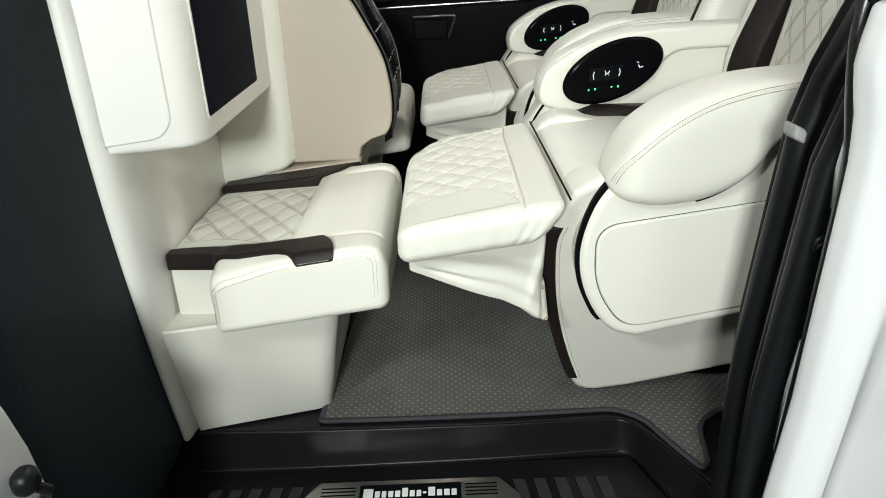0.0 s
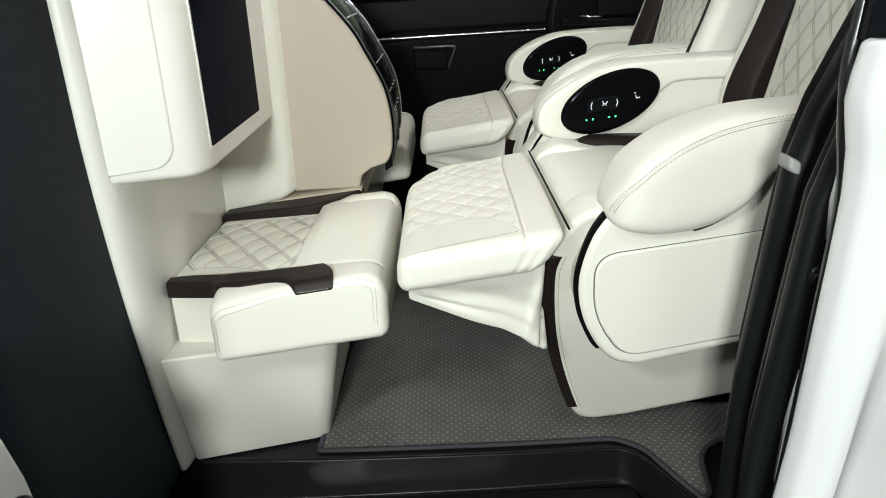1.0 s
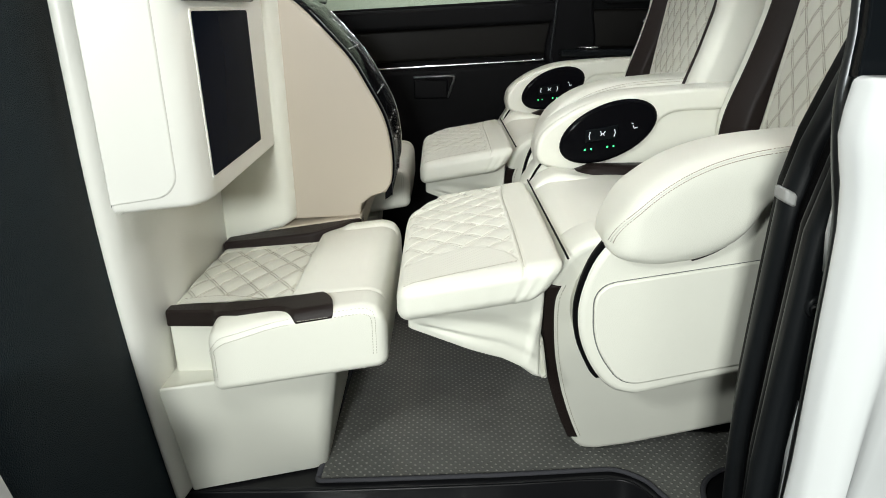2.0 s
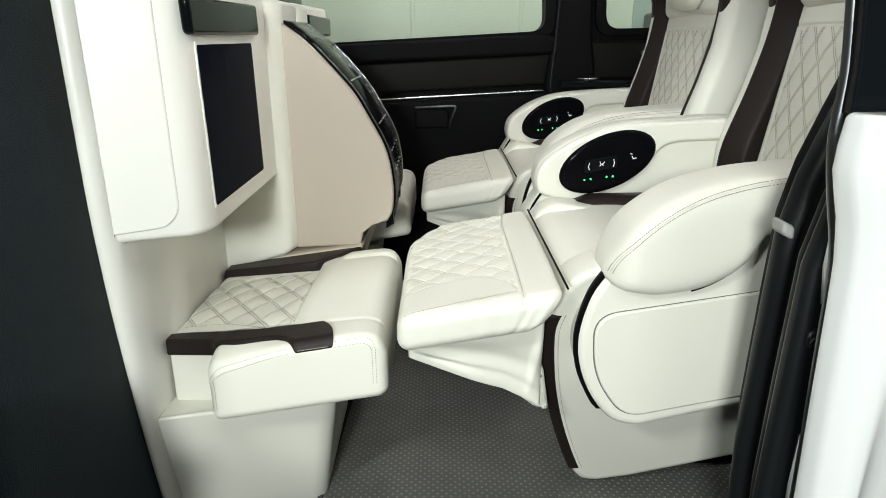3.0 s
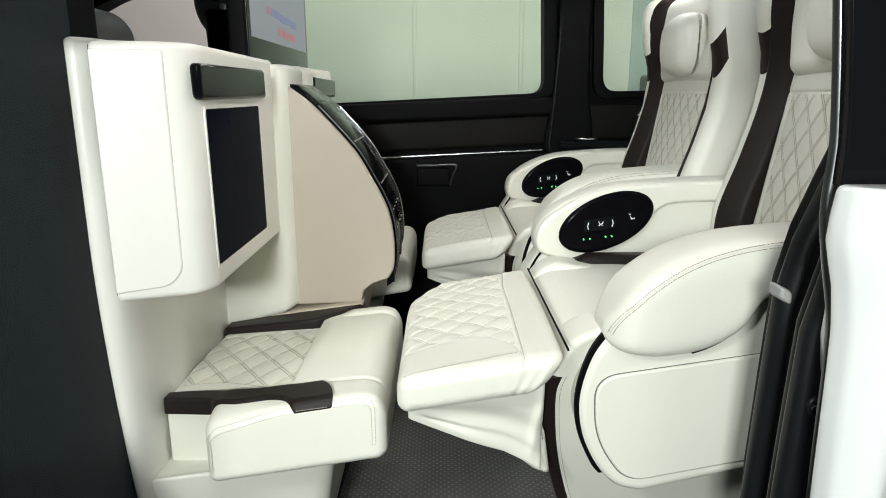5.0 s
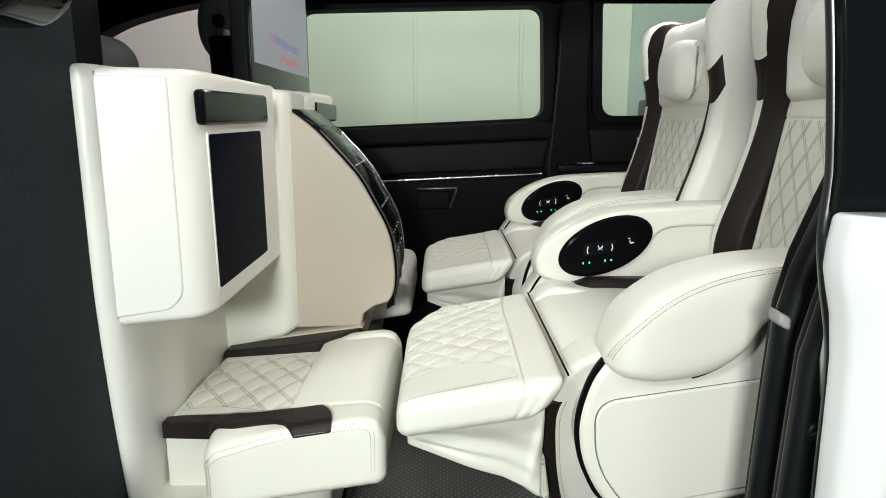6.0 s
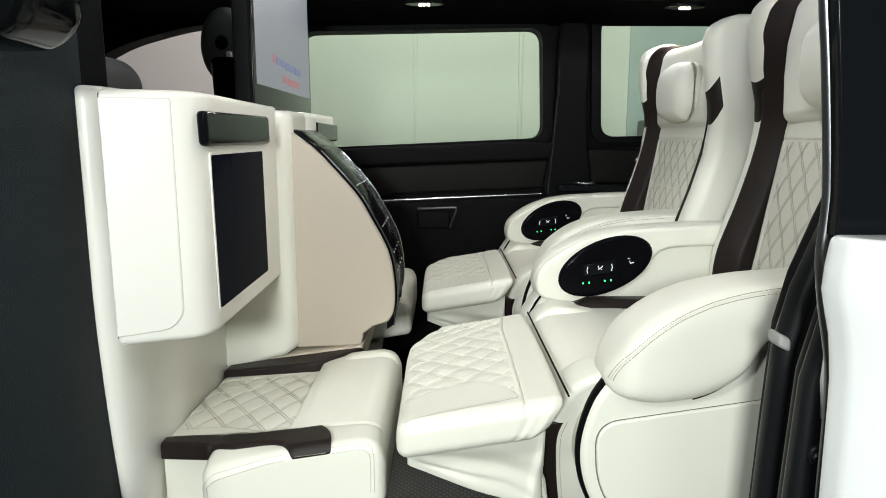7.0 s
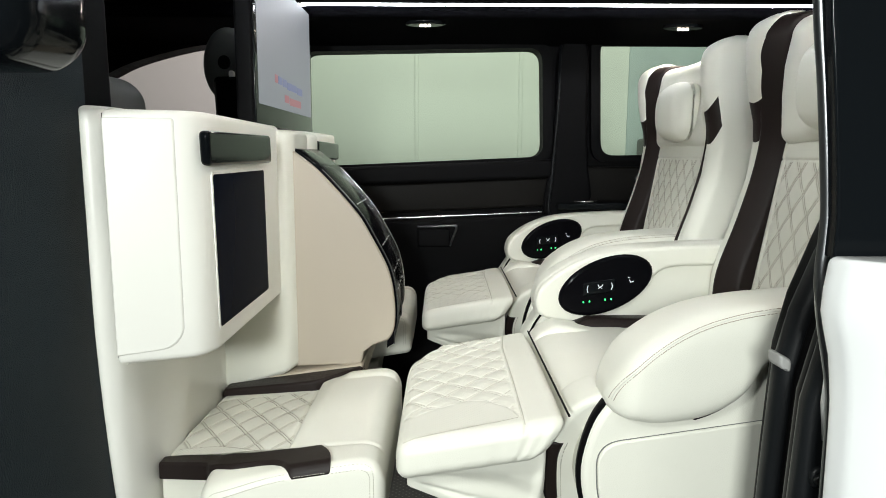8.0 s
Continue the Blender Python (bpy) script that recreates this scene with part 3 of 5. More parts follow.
part("lock_lever", roundbox((0.612, 1.412, 0.757), (0.646, 1.447, 0.768), 0.004, (1, 1, 1), 3, lambda p, n: (p.x, p.y, p.z + 0.5 * (p.x - 0.64))), CHROME, quarter, "small chrome lock lever")
part("pillar_cover", slab(spline([(0.335, 0.63), (0.350, 0.80), (0.362, 0.95), (0.372, 1.16), (0.455, 1.165), (0.462, 0.95), (0.470, 0.80), (0.475, 0.655)], 5), "y", 1.440, 1.482, 0.01), BLACK, quarter)
part("pillar_seam", tube([(0.372, 1.442, 1.16), (0.368, 1.440, 0.95), (0.356, 1.438, 0.78), (0.345, 1.436, 0.66), (0.352, 1.432, 0.60)], 0.004, 8), RUBBER, quarter)

# ceiling, header with lamps, light strip
part("ceiling", slab(profile_box(-1.75, 1.75, 0.0, 1.545), "z", 1.215, 1.27, 0.01), HEADLINER, None, "black suede headliner", "ceiling", "structure")
part("trim_header", roundbox((-1.7, 1.13, 1.180), (1.7, 1.49, 1.222), 0.02, (8, 3, 1), 4, lambda p, n: (p.x, p.y, p.z - 0.10 * max(0, p.y - 1.28))), HEADLINER, None, "black suede header above the windows", "trim", "structure")
def light_strip(y):
    strip = thing("light_strip", "white glowing light strip along the black ceiling", "light strip", "light strips along the ceiling")
    part("diffuser", roundbox((-0.50, y - 0.005, 1.1985), (1.30, y + 0.005, 1.2065), 0.003, (1, 1, 1)), STRIPLED, strip, "glowing white diffuser")
    part("channel", roundbox((-0.51, y - 0.011, 1.204), (1.31, y + 0.011, 1.2165), 0.003, (1, 1, 1)), BLACK, strip)


light_strip(1.087)
# This near twin is unseen, added to light the seats from above.
light_strip(0.413)


def reading_lamp(x, y):
    lamp = thing("reading_lamp", "oval black ceiling reading lamp, switched on", "reading lamp", "reading lamps in the header")
    oval = [(x + 0.055 * math.cos(a / 24 * math.tau), y + 0.032 * math.sin(a / 24 * math.tau)) for a in range(24)]
    part("bezel", slab(oval, "z", 1.171, 1.186, 0.006), GLOSS, lamp, "glossy black oval bezel")
    for dx in (-0.011, 0.0, 0.011):
        part("lens", roundbox((x + dx - 0.0042, y - 0.005, 1.1675), (x + dx + 0.0042, y + 0.005, 1.1725), 0.0024, (1, 1, 1), 3), WARMLED, lamp, "lit warm white lens")


# The last two lamps are unseen, added on the near side for extra light.
for x, y in ((-0.044, 1.195), (0.675, 1.235), (-0.044, 0.30), (0.675, 0.27)):
    reading_lamp(x, y)
    area("reading_lamp_glow", pose(x, y, 1.160, 0, 0, 0), 0.8, 0.05, 0.05, (1.0, 0.88, 0.73))

# front pillar of the door opening, front door and near roof rail
jamb = thing("front_pillar", "black grained leather pillar cover beside the open doorway", "pillar", kind="structure")


def pillar_foot(p):
    s = max(0.0, (0.62 - p.z) / 0.62) ** 1.6 * smoothstep(0.02, 0.19, p.y) * smoothstep(-0.60, -0.47, p.x)
    return Vector((p.x + 0.005 * s, p.y + 0.075 * s, p.z))


part("cover", panel_stack(rounded([(-0.464, 0.215), (-0.455, 0.12), (-0.452, -0.07), (-0.478, -0.122), (-0.62, -0.122), (-0.62, 0.215)], [0.004, 0.04, 0.03, 0.02, 0, 0]), -0.002, 1.24, 0.01, pillar_foot), BLACKLEATHER, jamb)
part("inner_post", roundbox((-0.62, 0.18, 0.84), (-0.483, 0.335, 1.24), 0.02, (1, 1, 2)), BLACK, jamb)
part("belt_cover", roundbox((-0.52, -0.10, 0.900), (-0.350, 0.045, 1.12), 0.045, (1, 2, 2), 5), GLOSS, jamb, "glossy black belt guide cover")
front_door = thing("front_door", "white painted front body side of the van", "car door")
part("skin", roundbox((-1.7, -0.165, -0.30), (-0.480, -0.118, 0.76), 0.014, (4, 1, 3)), WHITE, front_door)
part("lower_skin", slab([(-1.7, -0.30), (-0.376, -0.30), (-0.376, 0.20), (-0.377, 0.306), (-0.383, 0.371), (-0.392, 0.412), (-0.402, 0.445), (-0.425, 0.48), (-0.47, 0.50), (-1.7, 0.50)], "y", -0.300, -0.163, 0.006, 3), WHITE, front_door)
part("window", roundbox((-1.5, -0.15, 0.765), (-0.47, -0.13, 1.17), 0.008, (1, 1, 1)), GLOSS, front_door, "dark tinted window")
part("bump_stop", roundbox((-0.379, -0.213, 0.350), (-0.357, -0.188, 0.376), 0.0105, (1, 1, 1), 5), RUBBER, front_door, "black rubber bump stop")
part("bump_stem", tube([(-0.366, -0.196, 0.352), (-0.362, -0.186, 0.338), (-0.372, -0.180, 0.325)], 0.005, 8), RUBBER, front_door)
part("wall_near_front", slab(profile_box(-1.75, -0.63, 0.0, 1.25), "y", -0.10, -0.02, 0.01), BLACK, None, "black lined side wall of the van", "wall", "structure")
part("wall_near_rear", slab(profile_box(0.52, 1.75, 0.0, 1.25), "y", -0.05, 0.0, 0.01), BLACK, None, "black lined side wall of the van", "wall", "structure")
part("wall_rear", slab(profile_box(-0.05, 1.545, 0.0, 1.25), "x", 1.75, 1.80, 0.01), BLACK, None, "black lined rear end of the van", "wall", "structure")
part("roof_rail", roundbox((-0.65, -0.10, 1.19), (1.75, 0.03, 1.275), 0.02, (2, 1, 1)), BLACK, None, "black roof rail above the doorway", "trim", "structure")
part("underbody", roundbox((-1.6, -0.06, -0.598), (1.7, 1.50, -0.125), 0.03, (1, 1, 1)), BLACK, None, "black closed underbody of the van", "underbody", "structure")
part("sill", roundbox((-1.7, -0.16, -0.42), (1.75, -0.10, -0.09), 0.02, (2, 1, 1)), WHITE, None, "white painted lower body sill of the van", "sill", "structure")

# rear pillar of the opening: black cover, ribbed seal, striker
rear_pillar = thing("rear_pillar", "black rear door pillar with rubber seals", "pillar", kind="structure")
BEND = [(0.345, -0.120), (0.340, 0.050), (0.335, 0.200), (0.327, 0.350), (0.329, 0.410), (0.332, 0.500), (0.335, 0.570), (0.337, 0.613), (0.347, 0.660), (0.360, 0.700), (0.392, 0.780), (0.419, 0.900), (0.443, 1.060), (0.459, 1.220)]


def bend_x(z):
    for (x0, z0), (x1, z1) in zip(BEND, BEND[1:]):
        if z <= z1:
            return x0 + (x1 - x0) * (z - z0) / (z1 - z0)
    return BEND[-1][0]


def post(x0, x1, y0, y1, r, z0=-0.12, z1=1.22):
    return roundbox((x0, y0, z0), (x1, y1, z1), r, (1, 1, 22), 4, lambda p, n: (p.x + bend_x(p.z), p.y, p.z))


part("inner_cover", post(0.046, 0.20, -0.004, 0.085, 0.020), BLACK, rear_pillar, "ribbed black inner pillar cover")
part("bulb_seal", post(0.004, 0.060, -0.034, -0.002, 0.0145), RUBBER, rear_pillar, "fat rubber bulb seal")
part("channel", post(0.016, 0.15, -0.085, -0.030, 0.006), BLACK, rear_pillar)
part("outer_seal", post(-0.010, 0.032, -0.100, -0.080, 0.009), RUBBER, rear_pillar, "rubber lip seal")
part("outer_lip", post(-0.021, 0.062, -0.128, -0.104, 0.010), RUBBER, rear_pillar)
part("striker", slab(ellipse(0.329, 0.546, 0.009, 0.0105, 20), "y", -0.132, -0.108, 0.004, 3), RUBBER, rear_pillar, "dark steel door striker")
part("striker_bolt", tube([(0.327, -0.131, 0.546), (0.327, -0.136, 0.546)], 0.0045, 10), DIMSTEEL, rear_pillar)
part("striker_arm", tube([(0.331, -0.116, 0.545), (0.350, -0.112, 0.544), (0.372, -0.108, 0.542)], 0.0055, 10), RUBBER, rear_pillar)
for outline in ([(0.3235, 0.648), (0.322, 0.616), (0.326, 0.582), (0.333, 0.581), (0.331, 0.62)], [(0.328, 0.454), (0.3262, 0.397), (0.328, 0.325), (0.3290, 0.36), (0.3292, 0.40)]):
    part("body_edge", slab(outline, "y", -0.138, -0.132, 0.001, 2), WHITE, rear_pillar, "white painted body edge")
part("seal_clip", roundbox((0.337, -0.0362, 0.612), (0.350, -0.010, 0.626), 0.004, (1, 1, 1), 3, lambda p, n: (p.x, p.y, p.z - 0.5 * (p.x - 0.34))), PALEGREY, rear_pillar, "pale grey seal joint clip")

sliding = thing("sliding_door", "white sliding door pushed back with a black window", "sliding door")
EDGE = [(-0.32, 0.305), (0.10, 0.300), (0.316, 0.299), (0.421, 0.3025), (0.51, 0.301), (0.585, 0.300), (0.635, 0.299), (0.67, 0.295), (0.70, 0.287), (0.713, 0.2845), (0.73, 0.287), (0.748, 0.289)]


def edge_x(z):
    return float(np.interp(z, [p[0] for p in EDGE], [p[1] for p in EDGE]))


SECTION = [(0.0, 0.030), (0.003, 0.022), (0.006, 0.018), (0.024, 0.003), (0.030, 0.0), (0.06, 0.003), (0.20, 0.020), (1.10, 0.022)]


def door_skin(p, n):
    out = float(np.interp(p.x, [q[0] for q in SECTION], [q[1] for q in SECTION])) + 0.11 * max(0, 0.60 - max(p.z, 0.40)) * smoothstep(0.028, 0.04, p.x)
    return (p.x + edge_x(p.z), p.y + out * (p.y < -0.2), p.z)


part("skin", roundbox((0.0, -0.222, -0.32), (1.10, -0.178, 0.7485), 0.006, (110, 1, 60), 4, door_skin), WHITE, sliding, "white painted door skin")
part("inner_panel", roundbox((0.030, -0.180, -0.30), (1.05, -0.166, 0.742), 0.010, (1, 1, 30), 3, lambda p, n: (p.x + edge_x(p.z), p.y, p.z)), BLACK, sliding)
RIM = [(1.20, 0.262), (1.04, 0.272), (0.933, 0.282), (0.875, 0.290), (0.812, 0.2975), (0.771, 0.301), (0.732, 0.300), (0.710, 0.302), (0.682, 0.307), (0.640, 0.316), (0.602, 0.319), (0.53, 0.320), (0.40, 0.322), (0.10, 0.322)]
part("window", roundbox((0.0, -0.172, 0.745), (1.10, -0.158, 1.20), 0.0015, (1, 1, 16), 2, lambda p, n: (p.x + float(np.interp(p.z, [r[0] for r in RIM[::-1]], [r[1] for r in RIM[::-1]])) - 0.0015, p.y, p.z)), GLOSS, sliding, "black tinted window pane")
part("window_edge", tube(spline([(x, -0.155, z) for z, x in RIM], 5, False), 0.0050, 12), DIMSTEEL, sliding, "silver window edge trim")

# ---- partition cabinet across the front ----
MID = 0.75


def mirror_y(p):
    return Vector((p[0], 2 * MID - p[1], p[2]))


cabinet = thing("partition_cabinet", "ivory leather partition cabinet with screens and a console", "cabinet")
for side in (0, 1):
    flip = mirror_y if side else (lambda p: Vector(p))
    # end panel: its rounded front edge flows into the back of the foot recess
    nose = spline([(-0.4655, 0.215), (-0.4660, 0.198), (-0.4600, 0.1885), (-0.4480, 0.190), (-0.4370, 0.203), (-0.4300, 0.232), (-0.4280, 0.270)], 5, False)

    def settle(p):
        s = max(0.0, (0.62 - p.z) / 0.62) ** 1.6
        w = smoothstep(-0.466, -0.428, p.x)
        k = smoothstep(0.36, 0.28, p.y)
        return flip((p.x + s * k * (0.008 - 0.017 * w), p.y + 0.072 * s * k, p.z))

    part("end_panel", panel_stack(list(nose) + [Vector(v) for v in ((-0.4278, 0.29), (-0.4278, 0.31), (-0.4278, 0.33), (-0.4278, 0.36), (-0.4275, 0.64), (-0.4655, 0.64), (-0.4655, 0.36), (-0.4655, 0.31))], 0.001, 0.883, 0.009, settle), IVORY, cabinet)
    # Brown-grey strip paints the shade in the gap between panel and locker.
    part("edge_gap_shade", roundbox((-0.4225, 0.1685, 0.556), (-0.4165, 0.230, 0.872), 0.001, (1, 1, 1), 2, lambda p, n: flip(p)), GAPTONE, cabinet, "thin strip toned like the shade in the gap")
    # locker with the screen
    locker = part("locker", slab(rounded([(-0.420, 0.200), (-0.419, 0.160), (-0.322, 0.196), (-0.309, 0.228), (-0.313, 0.62), (-0.420, 0.62)], [0.002, 0.006, 0.03, 0.03, 0.005, 0]), "z", 0.548, 0.877, 0.010, 4, lambda p: flip((p.x, p.y, p.z - (0.002 * smoothstep(0.20, 0.62, p.y) if p.z > 0.8 else 0)))), IVORY, cabinet)
    door_line = rounded([(-0.4175, 0.562), (-0.356, 0.566), (-0.341, 0.585), (-0.341, 0.866), (-0.4175, 0.866)], [0.002, 0.02, 0.02, 0.004, 0.002])
    # Pale rim round the door stands in for the faint shade of its seam.
    part("door_seam_shade", slab([Vector((p[0] + (0.0003 if p[0] > -0.4 else 0), p[1] + (-0.0009 if p[1] < 0.7 else 0.0005))) for p in door_line], "y", 0.0, 0.006, 0.0003, 1,
         lambda p: flip((p.x, 0.1592 + (p.x + 0.419) * 0.371 + p.y, p.z))), SEAMGREY, locker, "thin strip toned like the shade in the gap")
    part("locker_door", slab(door_line, "y", 0.0, 0.006, 0.0015, 2,
         lambda p: flip((p.x, 0.1572 + (p.x + 0.419) * 0.371 + p.y, p.z))), IVORY, locker)
    screen = part("screen", slab(rounded([(0.238, 0.580), (0.503, 0.580), (0.497, 0.794), (0.232, 0.794)], 0.006), "x", -0.3125, -0.3078, 0.001, 2, lambda p: flip((p.x - 0.0102 * (p.y - 0.228), p.y, p.z))), SCREEN, locker, "switched-off black touch screen")
    part("bezel", slab(rounded([(0.234, 0.576), (0.507, 0.576), (0.501, 0.798), (0.228, 0.798)], 0.008), "x", -0.3145, -0.3086, 0.0006, 2, lambda p: flip((p.x - 0.0102 * (p.y - 0.228), p.y, p.z))), IVORY, screen)
    part("glass_bar", slab(rounded([(0.207, 0.806), (0.522, 0.806), (0.518, 0.854), (0.203, 0.852)], 0.009), "x", -0.316, -0.302, 0.005, 4, flip), GLOSS, locker, "glossy black glass touch bar")
    part("column", slab(rounded([(-0.455, 0.60), (-0.300, 0.60), (-0.285, 0.625), (-0.285, MID), (-0.455, MID)], [0, 0.02, 0.01, 0, 0]), "z", 0.346, 0.868, 0.012, 4,
         lambda p: flip((p.x, p.y, p.z + (0.018 * smoothstep(-0.44, -0.36, p.x) + 0.032 * smoothstep(-0.36, -0.28, p.x)) * (p.z < 0.45)))), CREAM, cabinet)

# console fin with a curved glass front
FIN = spline([(-0.290, 0.830), (-0.250, 0.800), (-0.217, 0.767), (-0.165, 0.707), (-0.137, 0.660), (-0.104, 0.594), (-0.092, 0.530), (-0.093, 0.475), (-0.105, 0.450)], 5, False)
fin_line = FIN + [Vector(p) for p in ((-0.135, 0.440), (-0.155, 0.425), (-0.160, 0.400), (-0.292, 0.395))]
console = part("console", slab(fin_line, "y", 0.622, 2 * MID - 0.622, 0.004, 3), BEIGE, cabinet, "curved beige leather centre console")
glass_out = [p + Vector((0.004, 0.0035)) for p in FIN[6:-3]] + [Vector((-0.095, 0.440))]
glass_in = [Vector((p.x - 0.014, p.y - 0.010)) for p in glass_out]
part("foot", roundbox((-0.345, 0.604, 0.340), (-0.156, 2 * MID - 0.604, 0.384), 0.006, (6, 1, 1), 3, lambda p, n: (p.x, p.y, p.z + 0.136 * (p.x + 0.31))), BEIGE, console)
glass_front = part("glass_front", slab(glass_out + glass_in[::-1], "y", 0.633, 2 * MID - 0.633, 0.002, 2), PANELGLASS, console, "curved gloss black glass control panel")
cap = FIN[:7]
part("top_cap", slab([p + Vector((0.004, 0.0035)) for p in cap] + [Vector((p.x - 0.010, p.y - 0.008)) for p in reversed(cap)], "y", 0.633, 2 * MID - 0.633, 0.002, 2), GLOSS, console, "glossy dark top cap")
for y in (0.632, 2 * MID - 0.632):
    part("edge_trim", tube([(p.x + 0.001, y, p.y) for p in glass_out[1:]], 0.0013, 6), CHROME if y > MID else DIMSTEEL, console, "thin chrome edge")
for i, (a, b) in enumerate(((8, 9), (16, 17), (20, 21), (23, 24))):
    p, q = glass_out[a], glass_out[b]
    for y in (0.665, 0.70, 0.75, 0.80):
        part("button", tube([(p.x + 0.0012, y, p.y), (p.x + 0.0012, y + 0.012 + 0.006 * (i % 2), p.y)], 0.0013, 5), PALEGREY, glass_front)

# raised television
tv = thing("television", "slim black television raised out of the partition, showing a lit picture", "television")
part("case", roundbox((-0.372, 0.555, 0.872), (-0.340, 1.090, 1.190), 0.006, (1, 1, 1)), BLACK, tv)
part("panel", roundbox((-0.3415, 0.560, 0.875), (-0.3370, 1.085, 1.186), 0.002, (1, 1, 1)), GLOSS, tv, "glossy screen glass")
part("picture", slab(profile_box(0.578, 1.066, 0.915, 1.172), "x", -0.3375, -0.3362, 0.0003, 1), TVGLOW, tv, "pale lit picture")
for y0, y1, z, m in ((0.70, 0.722, 0.974, TVRED), (0.728, 0.76, 0.973, TVBLUE), (0.766, 0.80, 0.972, TVBLUE), (0.806, 0.90, 0.969, TVBLUE), (0.906, 0.96, 0.967, TVBLUE), (0.78, 0.82, 0.940, TVRED), (0.826, 0.94, 0.937, TVRED)):
    part("caption_bar", slab(profile_box(y0, y1, z - 0.008, z + 0.008), "x", -0.3363, -0.3355, 0.0002, 1), m, tv)

# front seats and cab details seen over the partition
def cab_seat(y, mat):
    s = thing("driver_seat", "grey leather front seat seen from behind", "car seat")
    part("backrest", roundbox((-0.76, y - 0.24, 0.10), (-0.62, y + 0.24, 0.80), 0.05, (2, 3, 4), 5, lambda p, n: (p.x + 0.12 * (p.z - 0.5), p.y, p.z)), mat, s)
    part("headrest", roundbox((-0.675, y - 0.115, 0.80), (-0.582, y + 0.115, 0.965), 0.05, (2, 3, 3), 5, lambda p, n: (p.x, p.y * 1.0 + (p.y - y) * -0.25 * smoothstep(0.9, 0.985, p.z), p.z)), mat, s)
    part("cushion", roundbox((-1.25, y - 0.24, 0.10), (-0.72, y + 0.24, 0.36), 0.05, (3, 3, 2), 4), mat, s)
    part("plinth", roundbox((-1.18, y - 0.18, 0.002), (-0.78, y + 0.18, 0.12), 0.02, (1, 1, 1)), BLACK, s)
    for dy in (-0.06, 0.06):
        part("post", tube([(-0.67, y + dy, 0.78), (-0.66, y + dy, 0.84)], 0.006, 8), CHROME, s)


cab_seat(0.58, GREY)
headdisc = thing("front_head_support", "dusky grey oval head support with a black round centre", "headrest")
part("shell", slab(ellipse(-0.560, 1.052, 0.066, 0.098), "y", 1.10, 1.15, 0.018, 5), DUSKGREY, headdisc)
part("cap", slab(ellipse(-0.566, 1.058, 0.0165, 0.018), "y", 1.096, 1.104, 0.002, 2), BLACK, headdisc)
part("hook", roundbox((-0.552, 1.083, 1.000), (-0.538, 1.10, 1.036), 0.006, (1, 1, 1)), LINT, headdisc, "small white hook")
part("stem", roundbox((-0.585, 1.11, 0.70), (-0.545, 1.14, 0.97), 0.01, (1, 1, 1)), BLACK, headdisc)
part("support_block", roundbox((-0.56, 0.98, 0.70), (-0.41, 1.10, 1.010), 0.015, (1, 2, 2), 4, lambda p, n: (p.x, p.y + 0.10 * (1.01 - p.z), p.z)), GLOSS, None, "glossy black television lift housing", "lift housing")

# ---- jump seats ----


